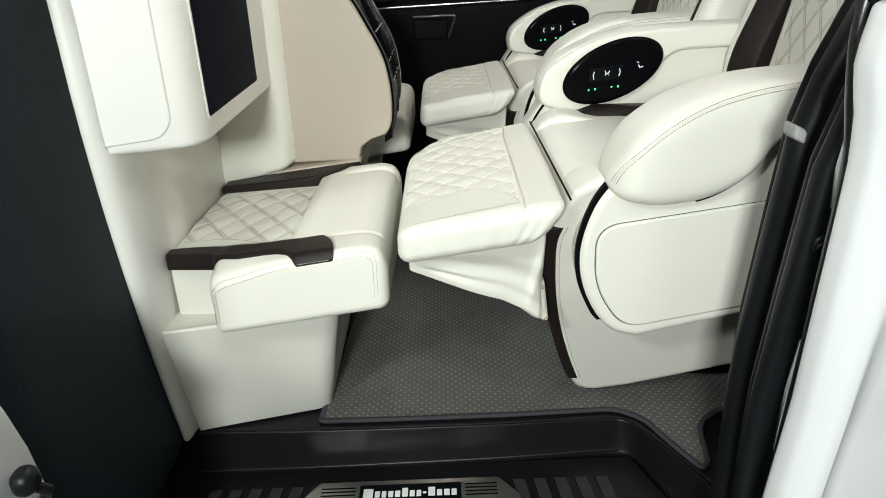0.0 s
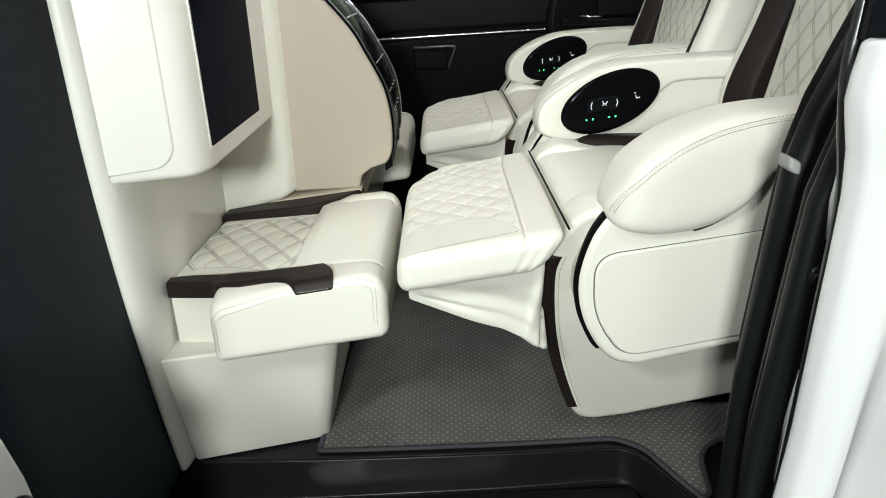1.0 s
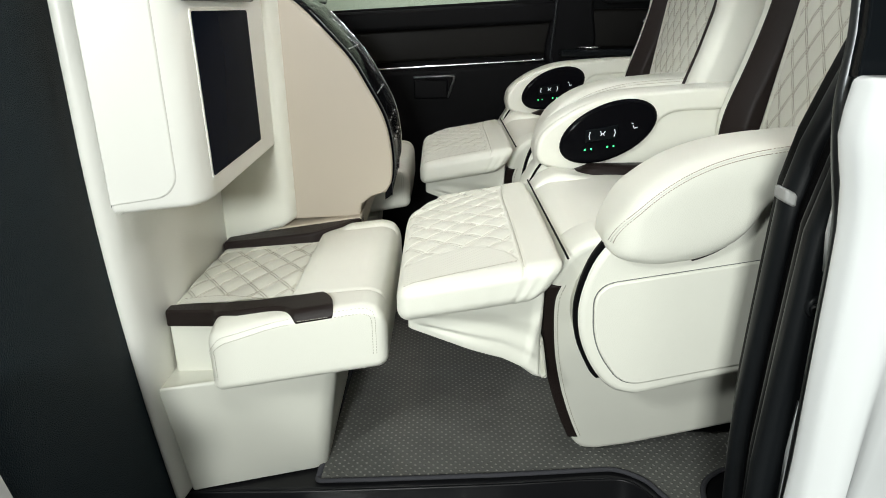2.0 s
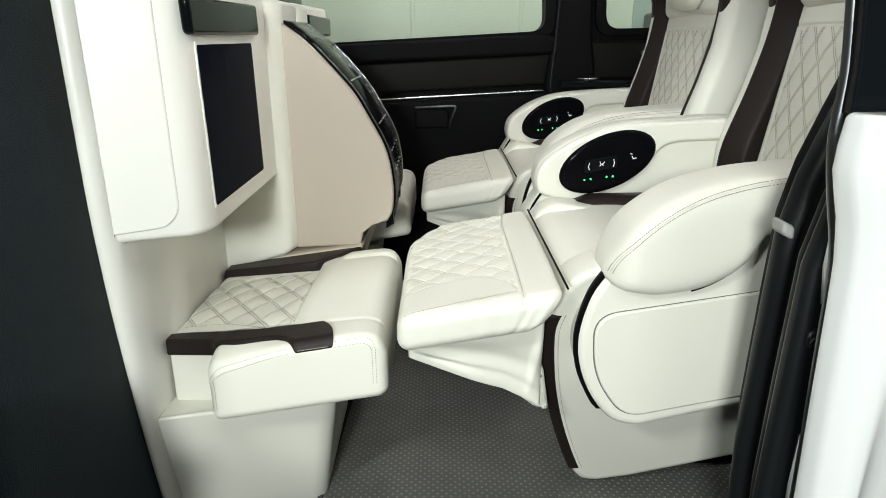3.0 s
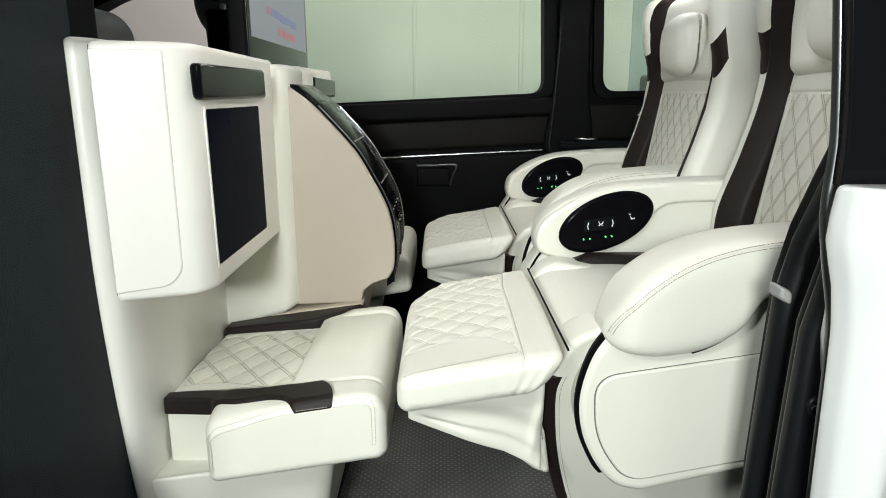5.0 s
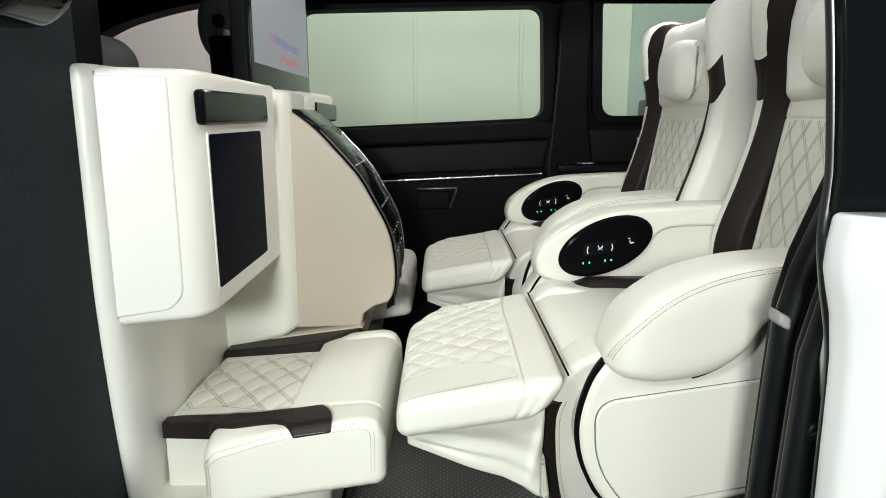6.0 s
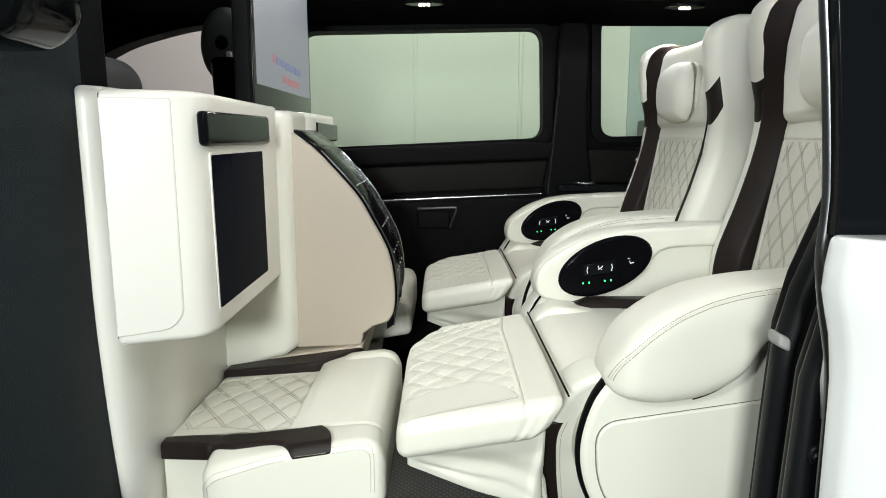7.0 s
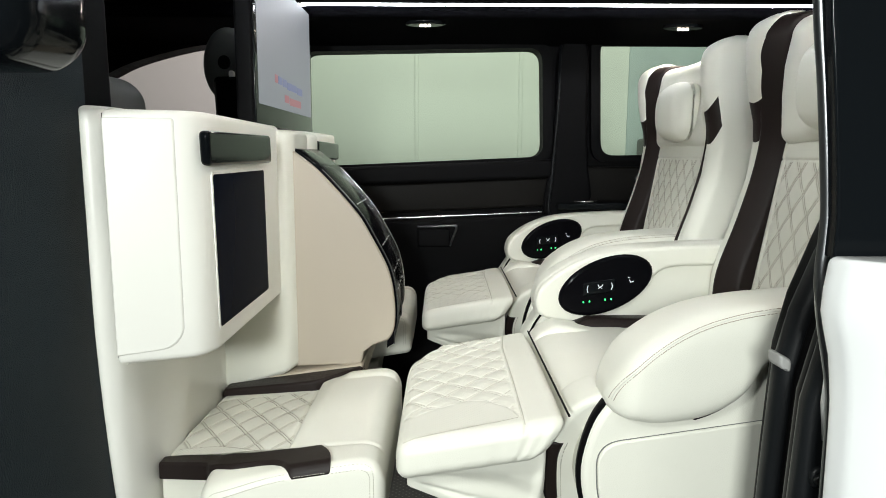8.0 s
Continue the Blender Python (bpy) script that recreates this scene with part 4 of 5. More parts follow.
def jump_seat():
    s = thing("jump_seat", "cream quilted jump seat with dark brown side strips", "jump seat", "jump seats at the partition")

    def lift(p):
        return p + Vector((0, 0, 0.10 * (p.x + 0.25)))

    def band_y(x):
        return 0.272 + 0.046 * smoothstep(-0.215, -0.37, x)

    def pad(p, n):
        q = Vector(p)
        if n.z > 0.5:
            e = band_y(p.x)
            q.z += quilt(p.x + 0.24, p.y - 0.40, 0.052, 0.077, 0.0026) * smoothstep(e, e + 0.007, p.y) * smoothstep(0.552, 0.545, p.y) + 0.008 * math.sin(math.pi * min(max((p.y - 0.2) / 0.39, 0), 1))
        return lift(q)

    seat_pad = part("seat_pad", roundbox((-0.4265, 0.290, 0.30), (-0.228, 0.590, 0.368), 0.012, (150, 290, 1), 4, pad), QUILT, s, "diamond quilted cream leather pad")

    def on_pad(u, v):
        return pad(Vector((u - 0.24, v + 0.40, 0.3688)), Vector((0, 0, 1)))

    part("quilt_stitching", quilt_threads(-0.178, 0.010, -0.130, 0.140, 0.052, 0.077, on_pad, keep=lambda u, v: v + 0.40 > band_y(u - 0.24) + 0.004), TAUPE, seat_pad, "taupe double quilting stitches", kind="stuff")
    part("perforated_band", sheet(lambda u, v: pad(Vector((u, 0.292 + (max(band_y(u), 0.294) - 0.292) * v, 0.3687)), Vector((0, 0, 1))), -0.415, -0.235, 0.0, 1.0, 30, 8), PERF, seat_pad, "finely perforated leather band")
    part("stitching", stitches([pad(Vector((x, band_y(x), 0.3686)), Vector((0, 0, 1))) for x in np.linspace(-0.41, -0.24, 12)], 0.0006), TAUPE, seat_pad)

    # front roll and padded outer side in one cushion, hollow under the pad; the brown strip lies over it
    def shoulder(x):
        return 0.015 * smoothstep(-0.215, -0.335, x)

    def bolster(p, n):
        t = min(max((p.y - 0.192) / 0.045, 0), 1)
        top = smoothstep(0.33, 0.37, p.z)
        z = p.z + (0.16 - 0.05 * smoothstep(0.22, 0.36, p.y)) * (p.x + 0.25)
        z -= shoulder(p.x) * (1 - t) ** 1.5 * top
        z -= 0.036 * (1 - math.sqrt(1 - min(1, max(0, p.x + 0.120) / 0.0445) ** 2)) * smoothstep(0.30, 0.38, p.z)
        z += 0.012 * math.sin(math.pi * min(max((p.y - 0.268) / 0.342, 0), 1)) * top * smoothstep(-0.24, -0.20, p.x)
        z -= 0.003 * math.exp(-((p.y - 0.262 + 0.14 * (p.x + 0.15)) / 0.004) ** 2) * top * smoothstep(-0.21, -0.19, p.x)
        z += (0.005 * smoothstep(0.556, 0.575, p.y) - 0.003 * math.exp(-((p.y - 0.556) / 0.004) ** 2)) * top * smoothstep(-0.20, -0.17, p.x)
        z -= 0.048 * smoothstep(0.270, 0.292, p.y) * smoothstep(-0.226, -0.236, p.x) * top
        z += 0.016 * smoothstep(-0.13, -0.07, p.x) * (n.z < -0.3) * smoothstep(0.21, 0.25, p.y)
        return Vector((p.x, p.y, z))

    side = part("front_cushion", roundbox((-0.338, 0.192, 0.273), (-0.076, 0.606, 0.380), 0.016, (90, 110, 8), 6, bolster), CREAM, s, "smooth cream leather front roll and side")

    def on_face(x, d, out=0.0):
        """A point d below the top edge of the block's outer face."""
        c = 0.016
        a = math.pi / 2 * min(d / (c * 1.2), 1)
        return bolster(Vector((x, 0.192 + c * (1 - math.sin(a)) - out, 0.380 - c * (1 - math.cos(a)) - max(0, d - c * 1.2))), Vector((0, -1, 0)))

    for d, inset in ((0.010, 0.004), (0.016, 0.009)):
        run = [on_face(-0.338 + inset + 0.002, h, 0.0010) for h in (0.086, 0.07, 0.055, 0.045)] + [on_face(-0.338 + inset + 0.020 * (1 - math.cos(a)), d + 0.020 * (1 - math.sin(a)), 0.0010) for a in np.linspace(0.2, 1.5, 5)]
        run += [on_face(x, d, 0.0010) for x in np.linspace(-0.305, -0.214, 10)]
        part("stitching", stitches(run, 0.00048, 0.0026, 0.0016), THREAD, side, "beige double stitching")
        run = [on_face(x, d, 0.0010) for x in np.linspace(-0.150, -0.100 - inset, 9)]
        run += [on_face(-0.088 - inset - 0.008 * (1 - math.sin(a)), d + 0.012 * (1 - math.cos(a)), 0.0010) for a in np.linspace(0.5, 1.5, 4)]
        run += [on_face(-0.088 - inset, h, 0.0010) for h in (0.05, 0.065, 0.084)]
        part("stitching", stitches(run, 0.00048, 0.0026, 0.0016), THREAD, side, "beige double stitching")

    def strip(p, n):
        near = float(np.interp(p.x, [-0.43, -0.345, -0.335, -0.30, -0.255, -0.238, -0.225, -0.215, -0.207], [0.280, 0.252, 0.240, 0.230, 0.227, 0.223, 0.215, 0.203, 0.1928]))
        far = 0.302 - 0.036 * smoothstep(-0.43, -0.25, p.x)
        t = (p.y - 0.20) / 0.08
        y = near + t * (far - near)
        x = p.x - 0.030 * t ** 2.2 * smoothstep(-0.215, -0.152, p.x)
        drop = 0.016 - math.sqrt(max(0, 0.016 ** 2 - max(0, min(0.208 - y, 0.0152)) ** 2))
        rise = 0.003 * smoothstep(0.0, 0.12, t) * smoothstep(1.0, 0.88, t)
        flat = 0.3535 + 0.147 * (x + 0.43)
        top = bolster(Vector((x, max(y, 0.2), 0.380)), Vector((0, 0, 1))).z + 0.0022
        top = flat + (max(top, flat) - flat) * smoothstep(-0.34, -0.32, x) if y < 0.285 else flat
        depth = (0.3535 - p.z) * (1 - 0.85 * smoothstep(-0.30, -0.25, p.x))
        return Vector((x, y - 0.0016, top - depth - drop + rise * (n.z > 0)))

    part("side_strip", roundbox((-0.4275, 0.200, 0.330), (-0.152, 0.280, 0.3535), 0.0025, (80, 24, 1), 3, strip), BROWN, s, "dark brown leather strip")
    part("stitching", stitches([Vector((x, 0.1905, 0.3535 + 0.147 * (x + 0.43) - 0.008)) for x in np.linspace(-0.203, -0.158, 4)], 0.00048, 0.0026, 0.0016), THREAD, s)
    def far_strip(p, n):
        t = (p.y - 0.555) / 0.095
        near = float(np.interp(p.x, [-0.42, -0.30, -0.24, -0.20, -0.155], [0.566, 0.552, 0.548, 0.572, 0.606]))
        return Vector((p.x, near + t * (0.650 - near), p.z + 0.136 * (p.x + 0.31)))

    part("side_strip", roundbox((-0.425, 0.555, 0.330), (-0.156, 0.650, 0.381), 0.006, (24, 4, 1), 3, far_strip), BROWN, s, "dark brown leather strip")
    part("support", roundbox((-0.427, 0.284, 0.23), (-0.30, 0.58, 0.345), 0.004, (1, 1, 1)), CREAM, s)
    part("base_box", slab(rounded([(-0.437, 0.228), (-0.228, 0.285), (-0.212, 0.300), (-0.215, 0.62), (-0.437, 0.62)], [0.004, 0.028, 0.03, 0.02, 0]), "z", 0.002, 0.247, 0.006, 3,
         lambda p: Vector((p.x + 0.042 * (p.z / 0.247) * smoothstep(-0.42, -0.22, p.x), p.y + 0.060 * (1 - p.z / 0.247), p.z))), CREAM, s, "smooth cream leather base box")
    return s


jump = jump_seat()
copy_thing(jump, Matrix.Translation((0, 0.82, 0)))

# ---- reclining captain seats ----


WING_FRONT = [(0.47, 0.556), (0.50, 0.541), (0.54, 0.526), (0.60, 0.519), (0.65, 0.526), (0.70, 0.535), (0.78, 0.545), (0.845, 0.543), (0.885, 0.534), (0.925, 0.517), (0.975, 0.500), (1.03, 0.488), (1.05, 0.491), (1.064, 0.500), (1.075, 0.516), (1.083, 0.545)]
WING_REAR = [(0.47, 0.690), (0.75, 0.700), (0.93, 0.685), (1.00, 0.665), (1.035, 0.645), (1.058, 0.622), (1.075, 0.595), (1.083, 0.572)]
WEDGE = [(0.523, 0.918), (0.535, 0.945), (0.556, 0.886), (0.5475, 0.850)]


def part_wing(seat, band, back):
    """A padded wing from bolster to head, with a dark inlay let into its front edge."""
    lo, hi = band(0.202, 0.268)

    def warp(p, n):
        u = (p.x - 0.52) / 0.16
        f = float(np.interp(p.z, [q[0] for q in WING_FRONT], [q[1] for q in WING_FRONT]))
        r = float(np.interp(p.z, [q[0] for q in WING_REAR], [q[1] for q in WING_REAR]))
        return Vector((f + u * (r - f) + 0.004, p.y, p.z))

    bm = roundbox((0.52, lo, 0.47), (0.68, hi, 1.083), 0.030, (40, 3, 120), 7, warp)
    middle = Vector((0.542, (lo + hi) / 2, 0.892))
    across = Vector((0, (hi - lo) * (1 if hi > 0.345 else -1), 0.020))
    cuts = []
    for k, (a, b) in enumerate(zip(WEDGE, WEDGE[1:])):
        no = Vector((b[0] - a[0], 0, b[1] - a[1])).cross(across if k == 0 else Vector((0, 1, 0)))
        co = Vector((a[0], middle.y, a[1]))
        cuts.append((co, no if no.dot(middle - co) > 0 else -no))
        bmesh.ops.bisect_plane(bm, geom=bm.verts[:] + bm.edges[:] + bm.faces[:], plane_co=co, plane_no=no)
    bm.faces.index_update()
    dark = [face for face in bm.faces if all((face.calc_center_median() - co).dot(no) > 0 for co, no in cuts)]
    inlay = bm.copy()
    keep = {face.index for face in dark}
    inlay.faces.ensure_lookup_table()
    bmesh.ops.delete(inlay, geom=[face for face in inlay.faces if face.index not in keep], context="FACES")
    bmesh.ops.delete(bm, geom=dark, context="FACES")
    for mesh in (bm, inlay):
        for v in mesh.verts:
            v.co = back(v.co)
    part("side_wing", bm, CREAM, seat, "rounded cream leather side wing and bolster")
    part("wing_inlay", inlay, BROWN, seat, "dark brown leather inlay")


def captain_seat():
    s = thing("captain_seat", "cream quilted reclining captain seat with dark brown leather inlays", "captain seat", "captain seats")

    FIELD = spline([(-0.060, 0.186), (-0.023, 0.213), (0.004, 0.224), (0.036, 0.232), (0.063, 0.224), (0.091, 0.193), (0.106, 0.158)], 5, False)
    RIM_LINE = [(-0.056, 0.138), (-0.021, 0.142), (0.033, 0.148), (0.069, 0.151), (0.105, 0.155), (0.145, 0.157)]

    def edge_y(x):
        return float(np.interp(x, [q.x for q in FIELD], [q.y for q in FIELD]))

    def rim_y(x):
        return float(np.interp(x, [q[0] for q in RIM_LINE], [q[1] for q in RIM_LINE]))

    def slope(p):
        return Vector((p.x, p.y, p.z + 0.16 * (p.x - 0.165)))

    def pad(p, n):
        q = Vector(p)
        if n.z > 0.5:
            k = smoothstep(edge_y(p.x), edge_y(p.x) + 0.006, p.y) * smoothstep(0.108, 0.104, p.x)
            q.z += quilt(p.x + 0.02, p.y - 0.40, 0.056, 0.053, 0.0036) * k
            q.z += 0.006 * math.sin(math.pi * min(max((p.y - 0.13) / 0.42, 0), 1)) - 0.0025 * math.exp(-((p.x - 0.110) / 0.0018) ** 2) - 0.002 * math.exp(-((p.y - edge_y(p.x)) / 0.0018) ** 2) * (p.x < 0.11)
        if n.y < -0.3:
            q.y += 0.0004 * math.sin(p.x * 330 + 30 * (p.z - 0.46)) * smoothstep(0.085, 0.125, p.x) * smoothstep(0.166, 0.150, p.x) + 0.0003 * math.sin(p.x * 170)
        q.x -= 0.038 * smoothstep(0.02, 0.166, p.x) * min(max((0.490 - p.z) / 0.054, 0), 1) ** 1.5
        q.x += 0.05 * smoothstep(0.40, 0.56, p.y) ** 2 * smoothstep(0.165, -0.05, p.x)
        return slope(q)

    leg = part("leg_rest", roundbox((-0.057, 0.128, 0.436), (0.166, 0.560, 0.490), 0.019, (160, 320, 2), 6, pad), QUILT, s, "diamond quilted cream leather leg rest")
    def on_top(x, y):
        drop = 0.019 - math.sqrt(max(0.0, 0.019 ** 2 - max(0.0, -0.038 - x) ** 2)) + 0.019 - math.sqrt(max(0.0, 0.019 ** 2 - max(0.0, 0.147 - y) ** 2))
        return pad(Vector((x, y, 0.4907 - drop)), Vector((0, 0, 1)))

    part("quilt_stitching", quilt_threads(-0.031, 0.124, -0.245, 0.150, 0.056, 0.053, lambda u, v: on_top(u - 0.02, v + 0.40), keep=lambda u, v: v + 0.40 > edge_y(u - 0.02) + 0.003), TAUPE, leg, "taupe double quilting stitches", kind="stuff")
    part("perforated_band", sheet(lambda u, v: on_top(u, rim_y(u) + 0.002 + max(0, edge_y(u) - 0.004 - rim_y(u)) * v), -0.047, 0.098, 0.0, 1.0, 36, 14), PERF, leg, "finely perforated leather band")
    part("stitching", stitches([on_top(x, rim_y(x)) for x in np.linspace(-0.047, 0.105, 14)], 0.0006, 0.003, 0.002), TAUPE, leg)
    part("stitching", stitches([on_top(x, edge_y(x)) for x in np.linspace(-0.047, 0.105, 16)], 0.0006, 0.003, 0.002), TAUPE, leg)
    part("seam_line", tube([on_top(0.110, y) for y in np.linspace(0.140, 0.535, 20)], 0.0008, 5), THREAD, leg)

    def skirt(p, n):
        top = slope(Vector((p.x, p.y, 0.437))).z
        low = 0.371 - 0.42 * max(0, p.x + 0.043) if p.x < 0.09 else 0.315 - 0.65 * (p.x - 0.09)
        t = p.z
        q = Vector((p.x, p.y + 0.014 * (1 - t) + 0.02 * smoothstep(0.03, 0.15, p.x), low + (top - low) * t))
        w = 4 * t * (1 - t)
        sag = math.exp(-((t - 0.55 + 1.6 * (p.x - 0.03)) / 0.16) ** 2) + 0.8 * math.exp(-((t - 0.22 + 0.9 * (p.x - 0.05)) / 0.07) ** 2)
        pleat = math.exp(-((p.x - 0.128 - 0.02 * t) / 0.006) ** 2) - 0.7 * math.exp(-((p.x - 0.142 - 0.02 * t) / 0.005) ** 2)
        q.y += (0.009 * sag * smoothstep(-0.04, 0.02, p.x) - 0.005 * pleat + 0.002 * math.sin(q.x * 60 + q.z * 45)) * w
        return q

    part("leg_rest_skirt", roundbox((-0.045, 0.168, 0.0), (0.147, 0.540, 1.0), 0.006, (60, 4, 40), 3, skirt), CREAM, s, "loose folded cream leather skirt")
    part("lower_skirt", slab(rounded([(0.098, 0.302), (0.140, 0.328), (0.153, 0.332), (0.163, 0.262), (0.140, 0.268)], 0.006), "y", 0.214, 0.30, 0.010, 4), CREAM, s, "taut cream leather lower skirt")
    # Black rod put in as the shade between leg rest and seat cushion.
    part("shadow_gap", tube([slope(Vector((0.1675, y, 0.4875))) for y in np.linspace(0.145, 0.555, 12)], 0.0017, 6), BLACK, s, "dark strip standing in for gap shade")

    # side shell of the base, leaning inwards to the floor
    def lean(p):
        near = 0.184 + 0.372 * max(0, 0.50 - p.z)
        t = (p.y - 0.20) / 0.40
        return Vector((p.x, near + t * (0.60 - near), p.z))

    shell_line = spline([(0.222, 0.502), (0.194, 0.489), (0.174, 0.466), (0.162, 0.436), (0.157, 0.400), (0.160, 0.340), (0.170, 0.268), (0.188, 0.190), (0.212, 0.115), (0.234, 0.058), (0.256, 0.030), (0.285, 0.024)], 4, False) + [Vector(v) for v in ((0.342, 0.036), (0.43, 0.064), (0.52, 0.094), (0.62, 0.125), (0.66, 0.30), (0.64, 0.47), (0.45, 0.49), (0.30, 0.49))]
    for y0, y1 in ((0.20, 0.285), (0.545, 0.615)):
        part("base_shell", slab(shell_line, "y", y0, y1, 0.012, 4, lean), CREAM, s, "smooth cream leather base shell")
        edge = spline([(0.157, 0.420), (0.151, 0.390), (0.155, 0.335), (0.165, 0.268), (0.183, 0.192), (0.207, 0.117), (0.228, 0.062)], 5, False)
        part("shell_edging", slab(list(edge) + [p + Vector((0.019, 0.0)) for p in reversed(edge)], "y", y0 - 0.002, y0 + 0.03, 0.004, 2, lean), BROWN, s, "dark brown leather edging")
        part("stitching", stitches([lean(Vector((p.x + 0.0235, y0, p.y))) - Vector((0, 0.001, 0)) for p in edge]), THREAD, s)
    part("base_core", roundbox((0.270, 0.42, 0.006), (0.62, 0.56, 0.40), 0.02, (1, 1, 1)), BLACK, s, "black seat base mechanism cover")

    # outer arm: panel, inset, cushion
    panel_line = spline([(0.232, 0.505), (0.206, 0.465), (0.191, 0.405), (0.197, 0.350), (0.220, 0.300), (0.250, 0.269), (0.285, 0.260)], 5, False) + [Vector(v) for v in ((0.36, 0.2775), (0.435, 0.296), (0.52, 0.315), (0.525, 0.50), (0.50, 0.585), (0.45, 0.575), (0.40, 0.53))]
    panel = part("arm_panel", slab(panel_line, "y", 0.172, 0.245, 0.012, 4), CREAM, s, "curved cream leather arm side panel")
    inset = rounded([(0.211, 0.437), (0.508, 0.483), (0.508, 0.329), (0.262, 0.279), (0.216, 0.345)], [0.034, 0.008, 0.008, 0.030, 0.06], 10)
    mid = sum((Vector(p) for p in inset), Vector((0, 0))) / len(inset)
    # Grey rim behind the inset paints the shade of its groove.
    part("panel_groove_shade", slab([Vector(p) + (Vector(p) - mid).normalized() * 0.0018 for p in inset], "y", 0.1714, 0.180, 0.0003, 1), GREY, panel, "thin strip toned like the shade in the gap")
    part("inset_panel", slab(inset, "y", 0.1675, 0.180, 0.003, 2), CREAM, panel)
    # Black strip stands in for the dark gap between shell and arm panel.
    dark = spline([(0.2308, 0.507), (0.2054, 0.466), (0.1904, 0.405), (0.1958, 0.350), (0.2150, 0.304), (0.2280, 0.287)], 5, False)
    part("arm_gap_shade", slab([p + Vector((-0.0032, 0.001)) for p in dark] + [p + Vector((0.0105, 0.002)) for p in reversed(dark)], "y", 0.178, 0.189, 0.001, 1), BLACK, panel)

    top_line = spline([(0.2188, 0.506), (0.2215, 0.520), (0.2325, 0.540), (0.256, 0.572), (0.309, 0.609), (0.378, 0.630), (0.463, 0.638), (0.53, 0.643), (0.60, 0.646), (0.64, 0.640)], 10, False)
    low_line = spline([(0.2188, 0.504), (0.2220, 0.492), (0.236, 0.480), (0.261, 0.473), (0.292, 0.470), (0.340, 0.477), (0.377, 0.494), (0.400, 0.516), (0.415, 0.545), (0.438, 0.563), (0.48, 0.576), (0.53, 0.583), (0.60, 0.587), (0.64, 0.592)], 10, False)
    stations = []
    for x in [0.2189 + 0.030 * (1 - math.cos(k / 12 * math.pi / 2)) for k in range(12)] + list(np.linspace(0.2489, 0.635, 62)):
        zh = float(np.interp(x, [p.x for p in top_line], [p.y for p in top_line]))
        zl = float(np.interp(x, [p.x for p in low_line], [p.y for p in low_line]))
        u = min(1, (x - 0.2160) / 0.045)
        stations.append((x, 0.201, 0.060 * math.sqrt(1 - (1 - u) ** 2), zl, zh))
    cushion = part("arm_cushion", loft(stations, 150, 4.6), CREAM, s, "padded cream leather armrest cushion")

    seam_line = spline([(0.2250, 0.502), (0.2300, 0.518), (0.2415, 0.537), (0.268, 0.564), (0.303, 0.589), (0.338, 0.606), (0.373, 0.617), (0.408, 0.6245), (0.440, 0.6290), (0.500, 0.6335), (0.560, 0.637)], 6, False)

    def on_cushion(x, z):
        yc, hy, zl, zh = [float(np.interp(x, [st[0] for st in stations], [st[k] for st in stations])) for k in (1, 2, 3, 4)]
        h = min(0.985, abs((z - (zl + zh) / 2) / ((zh - zl) / 2)))
        return Vector((x, yc - (hy + 0.0014) * (1 - h ** 4.6) ** (1 / 4.6), z))

    # Dark rod under the cushion paints the shade where it meets the panel.
    part("shadow_gap", tube([(x, 0.169, float(np.interp(x, [p.x for p in low_line], [p.y for p in low_line])) - 0.0020) for x in np.linspace(0.338, 0.50, 24)], 0.0022, 8), BROWN, panel, "dark strip standing in for the shade below the cushion")
    for off in (-0.0024, 0.0024):
        run = []
        for k in range(1, len(seam_line) - 1):
            d = (seam_line[k + 1] - seam_line[k - 1]).normalized()
            run.append(on_cushion(seam_line[k].x - d.y * off, seam_line[k].y + d.x * off))
        part("stitching", stitches(run, 0.00055, 0.0026, 0.0012), TAUPE, cushion, "beige double stitching")
    part("seam", tube([on_cushion(p.x, p.y) for p in seam_line[1:-1]], 0.0005, 6), SEAMGREY, cushion)

    # inner arm with oval control panel
    arm_line = spline([(0.196, 0.500), (0.190, 0.530), (0.203, 0.565), (0.248, 0.600), (0.300, 0.623), (0.358, 0.637), (0.46, 0.645), (0.56, 0.649), (0.63, 0.647)], 5, False) + [Vector(v) for v in ((0.66, 0.630), (0.66, 0.37), (0.30, 0.37), (0.160, 0.375), (0.161, 0.42), (0.172, 0.462))]
    arm = part("inner_arm", slab(arm_line, "y", 0.628, 0.708, 0.020, 5), CREAM, s, "padded cream leather inner armrest")
    pad_line = spline([(0.205, 0.500), (0.192, 0.530), (0.205, 0.565), (0.250, 0.599), (0.300, 0.622), (0.358, 0.636), (0.46, 0.644), (0.56, 0.648), (0.64, 0.646), (0.64, 0.607), (0.545, 0.605), (0.470, 0.602), (0.440, 0.594), (0.415, 0.570), (0.38, 0.54), (0.33, 0.505), (0.27, 0.487)], 5)
    part("arm_pad", slab(pad_line, "y", 0.620, 0.64, 0.008, 4), CREAM, arm)

    def oval(a, b, y0, y1, r):
        c, t = Vector((0.328, 0.566)), radians(23)
        pts = []
        for k in range(40):
            q = k / 40 * math.tau
            u, v = a * math.cos(q), b * math.sin(q)
            pts.append((c.x + u * math.cos(t) - v * math.sin(t), c.y + u * math.sin(t) + v * math.cos(t)))
        return slab(pts, "y", y0, y1, r, 4)

    ctrl = part("control_panel", oval(0.098, 0.053, 0.610, 0.624, 0.008), PIANO, arm, "glossy black oval control panel with lit buttons")

    def dots(x, z, w, h, m, name):
        part(name, roundbox((x - w, 0.6052 if m is ICON else 0.6085, z - h), (x + w, 0.6115, z + h), 0.0008, (1, 1, 1), 2), m, ctrl)

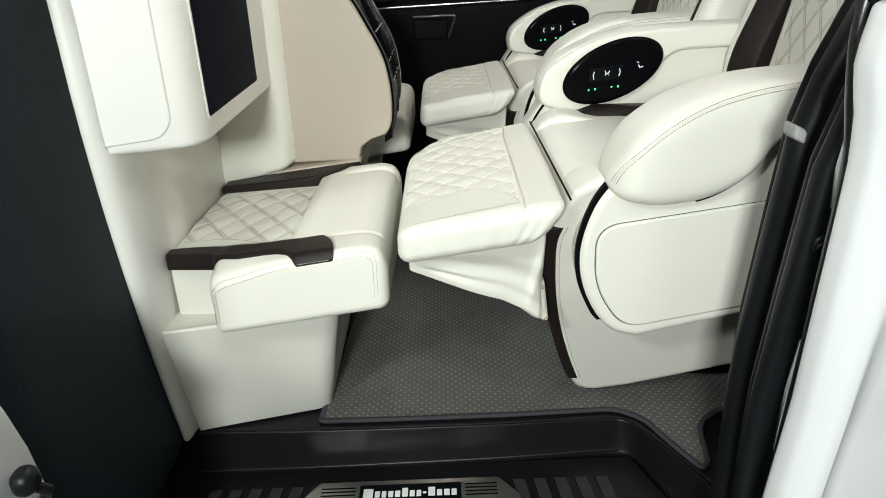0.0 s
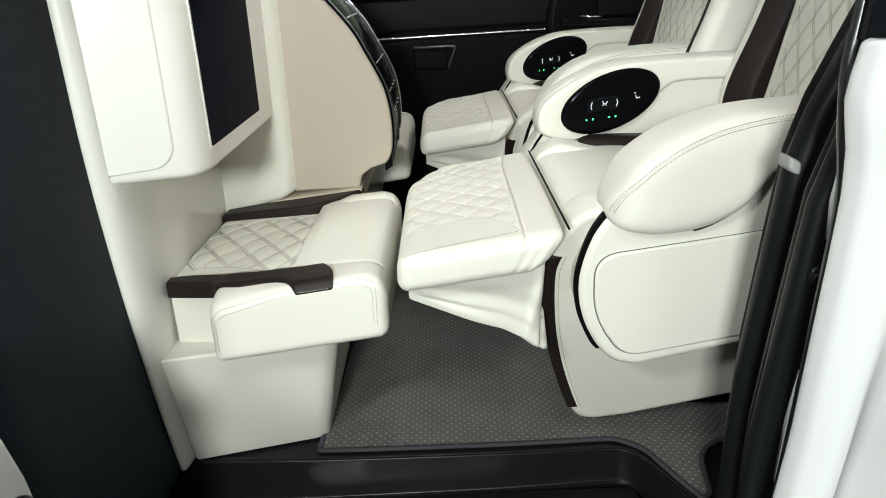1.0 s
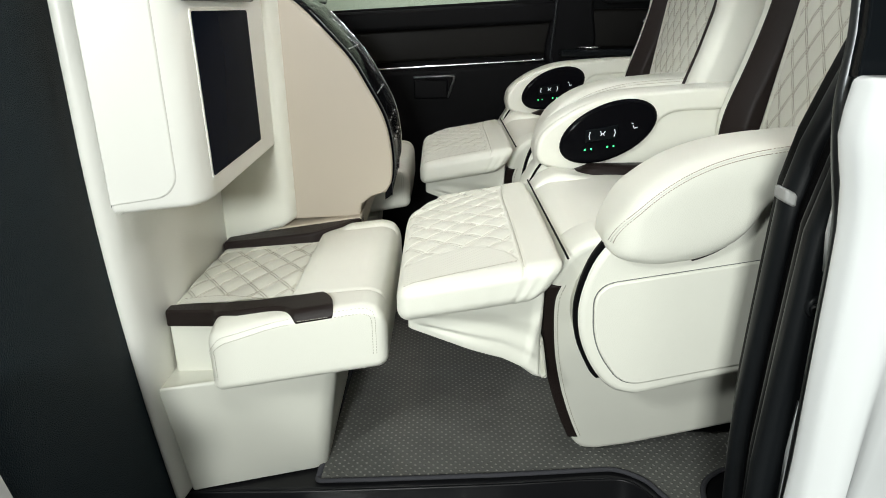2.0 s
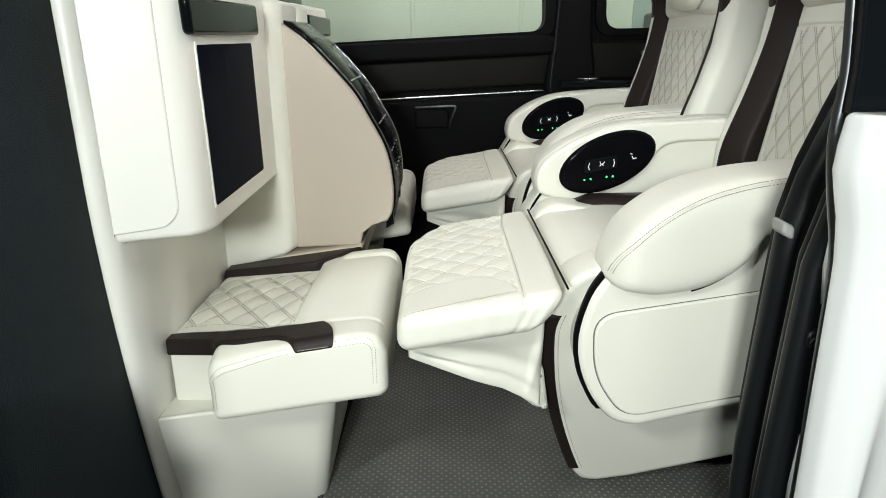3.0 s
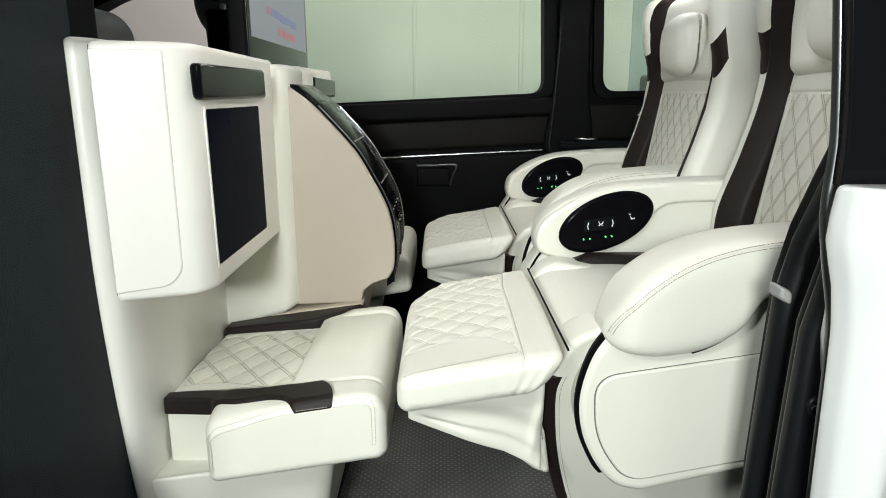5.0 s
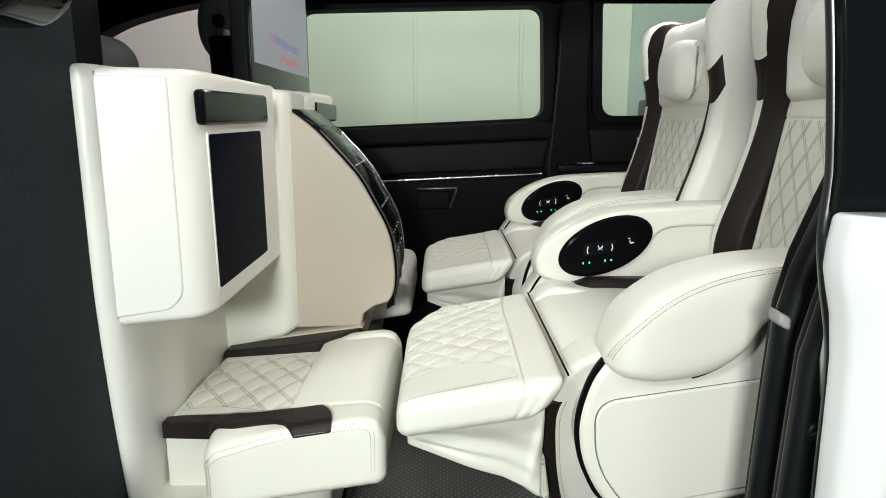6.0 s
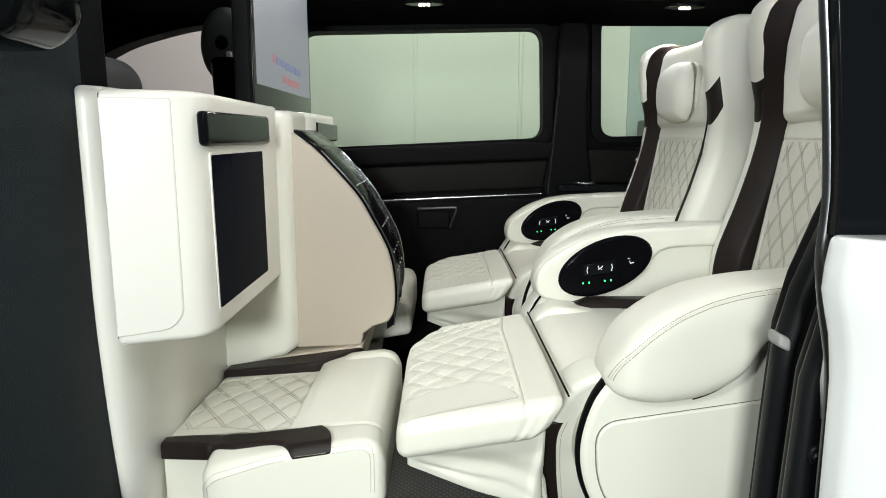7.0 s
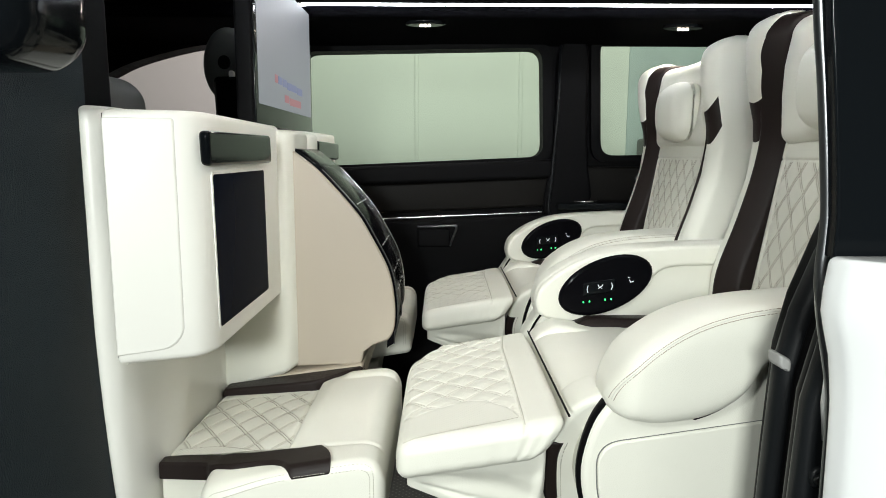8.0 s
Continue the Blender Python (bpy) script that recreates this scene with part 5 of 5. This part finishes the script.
    for x, z in ((0.284, 0.5325), (0.296, 0.534), (0.327, 0.538), (0.339, 0.539)):
        dots(x, z, 0.0013, 0.0018, GREENLED, "indicator")
    def icon(points, r=0.0009):
        part("icon", tube([(x, 0.6052, z) for x, z in points], r, 6), ICON, ctrl)

    icon([(0.2915, 0.553), (0.2895, 0.560), (0.2915, 0.567)])
    icon([(0.3375, 0.559), (0.3395, 0.566), (0.3375, 0.573)])
    icon([(0.3110, 0.5690), (0.3130, 0.5640), (0.3180, 0.5650), (0.3200, 0.5690)], 0.0009)
    icon([(0.3115, 0.5605), (0.3150, 0.5640), (0.3190, 0.5610)], 0.0008)
    icon([(0.3725, 0.5790), (0.3750, 0.5740), (0.3810, 0.5760)], 0.0011)
    icon([(0.3690, 0.5840), (0.3730, 0.5830)], 0.0009)
    part("rocker", roundbox((0.282, 0.606, 0.552), (0.346, 0.612, 0.578), 0.004, (1, 1, 1), 3, lambda p, n: (p.x, p.y, p.z + 0.16 * (p.x - 0.313) - 0.002)), GLOSS, ctrl)

    # Black rod laid on as the dark gap at the inner arm's front.
    part("arm_gap_shade", tube(spline([(0.207, 0.6275, 0.508), (0.192, 0.6275, 0.486), (0.180, 0.6275, 0.460), (0.172, 0.6275, 0.430), (0.170, 0.6275, 0.390)], 4, False), 0.0024, 8), BLACK, arm)
    part("arm_seam", tube([(x, 0.6275, z) for x, z in ((0.215, 0.560), (0.255, 0.596), (0.305, 0.618), (0.362, 0.631), (0.46, 0.639), (0.56, 0.643))], 0.0012, 6), SEAMGREY, arm)

    # seat cushion
    part("seat_cushion", roundbox((0.168, 0.250, 0.330), (0.560, 0.612, 0.482), 0.045, (12, 10, 3), 6,
         lambda p, n: (p.x, p.y, p.z + (0.010 * math.sin(math.pi * min(max((p.x - 0.17) / 0.30, 0), 1)) - 0.04 * smoothstep(0.35, 0.56, p.x)) * (n.z > 0))), CREAM, s, "plump cream leather seat cushion")
    part("side_strip", roundbox((0.225, 0.575, 0.430), (0.560, 0.628, 0.506), 0.018, (6, 1, 1), 4, lambda p, n: (p.x, p.y, p.z - 0.02 * smoothstep(0.30, 0.235, p.x))), BROWN, s, "dark brown leather bolster strip")

    # backrest, leaning back
    def back(p):
        return Vector((p.x + 0.16 * (p.z - 0.58), p.y, p.z))

    CY = 0.345

    def centre(p, n):
        q = Vector(p)
        if n.x < -0.5:
            k = smoothstep(0.818, 0.812, p.z) * smoothstep(0.172, 0.168, abs(p.y - CY))
            q.x -= quilt(p.y - CY, p.z - 0.52, 0.052, 0.068, 0.0026) * k
            q.x += 0.002 * math.exp(-((p.z - 0.815) / 0.002) ** 2) + 0.002 * math.exp(-((abs(p.y - CY) - 0.170) / 0.002) ** 2)
            q.x -= 0.010 * (1 - ((p.y - CY) / 0.204) ** 2)
        return back(q)

    backrest = part("backrest", roundbox((0.578, CY - 0.204, 0.46), (0.680, CY + 0.204, 1.035), 0.030, (2, 200, 380), 4, centre), QUILT, s, "diamond quilted cream leather backrest")
    part("quilt_stitching", quilt_threads(-0.168, 0.168, 0.02, 0.292, 0.052, 0.068, lambda u, v: centre(Vector((0.5771, u + CY, v + 0.52)), Vector((-1, 0, 0)))), TAUPE, backrest, "taupe double quilting stitches", kind="stuff")
    for sgn in (-1, 1):
        def band(a, b):
            return (CY + a, CY + b) if sgn > 0 else (CY - b, CY - a)

        part_wing(s, band, back)
        ribbon = spline([(0.540, 0.50), (0.521, 0.55), (0.517, 0.61), (0.532, 0.70), (0.542, 0.79), (0.541, 0.86), (0.530, 0.905), (0.514, 0.955), (0.500, 1.01), (0.500, 1.045), (0.516, 1.066), (0.545, 1.073), (0.60, 1.064), (0.64, 1.02), (0.655, 0.93), (0.64, 0.80), (0.62, 0.70), (0.60, 0.52)], 5)
        lo, hi = band(0.186, 0.224)

        def lay(p, sgn=sgn):
            inner = smoothstep(0.222, 0.186, abs(p.y - CY))
            return back(p) + Vector((0.002 + 0.030 * inner, -sgn * 0.018 * inner * smoothstep(0.80, 0.93, p.z), 0))

        part("back_strip", slab(ribbon, "y", lo, hi, 0.010, 4, lay), BROWN, s, "dark brown leather stripe")
    part("head_panel", roundbox((0.556, CY - 0.19, 0.84), (0.66, CY + 0.19, 1.062), 0.03, (2, 24, 3), 5, lambda p, n: back(p) - Vector((0.020 * smoothstep(0.095, 0.165, abs(p.y - CY)) * smoothstep(0.86, 0.97, p.z) * (p.x < 0.60), 0, 0))), CREAM, s)
    def plump(p, n):
        v, w = (p.y - CY + 0.006) / 0.092, (p.z - 0.9315) / 0.0715
        y = CY - 0.024 + 0.088 * v * math.sqrt(max(0.0, 1 - 0.24 * w * w))
        z = 0.9300 + 0.074 * w * math.sqrt(max(0.0, 1 - 0.24 * v * v))
        return Vector((p.x + 0.056 + 0.010 * (v * v + w * w) * (p.x < 0.536), y, z))

    part("head_pillow", roundbox((0.492, CY - 0.098, 0.860), (0.580, CY + 0.086, 1.003), 0.034, (3, 14, 12), 6, plump), CREAM, s, "soft cream leather head pillow")
    part("rear_shell", roundbox((0.66, CY - 0.235, 0.44), (0.74, CY + 0.235, 1.00), 0.035, (1, 2, 3), 5, lambda p, n: back(p)), CREAM, s)
    return s


seat = captain_seat()
copy_thing(seat, Matrix.Translation((0.013, 0.72, 0)))
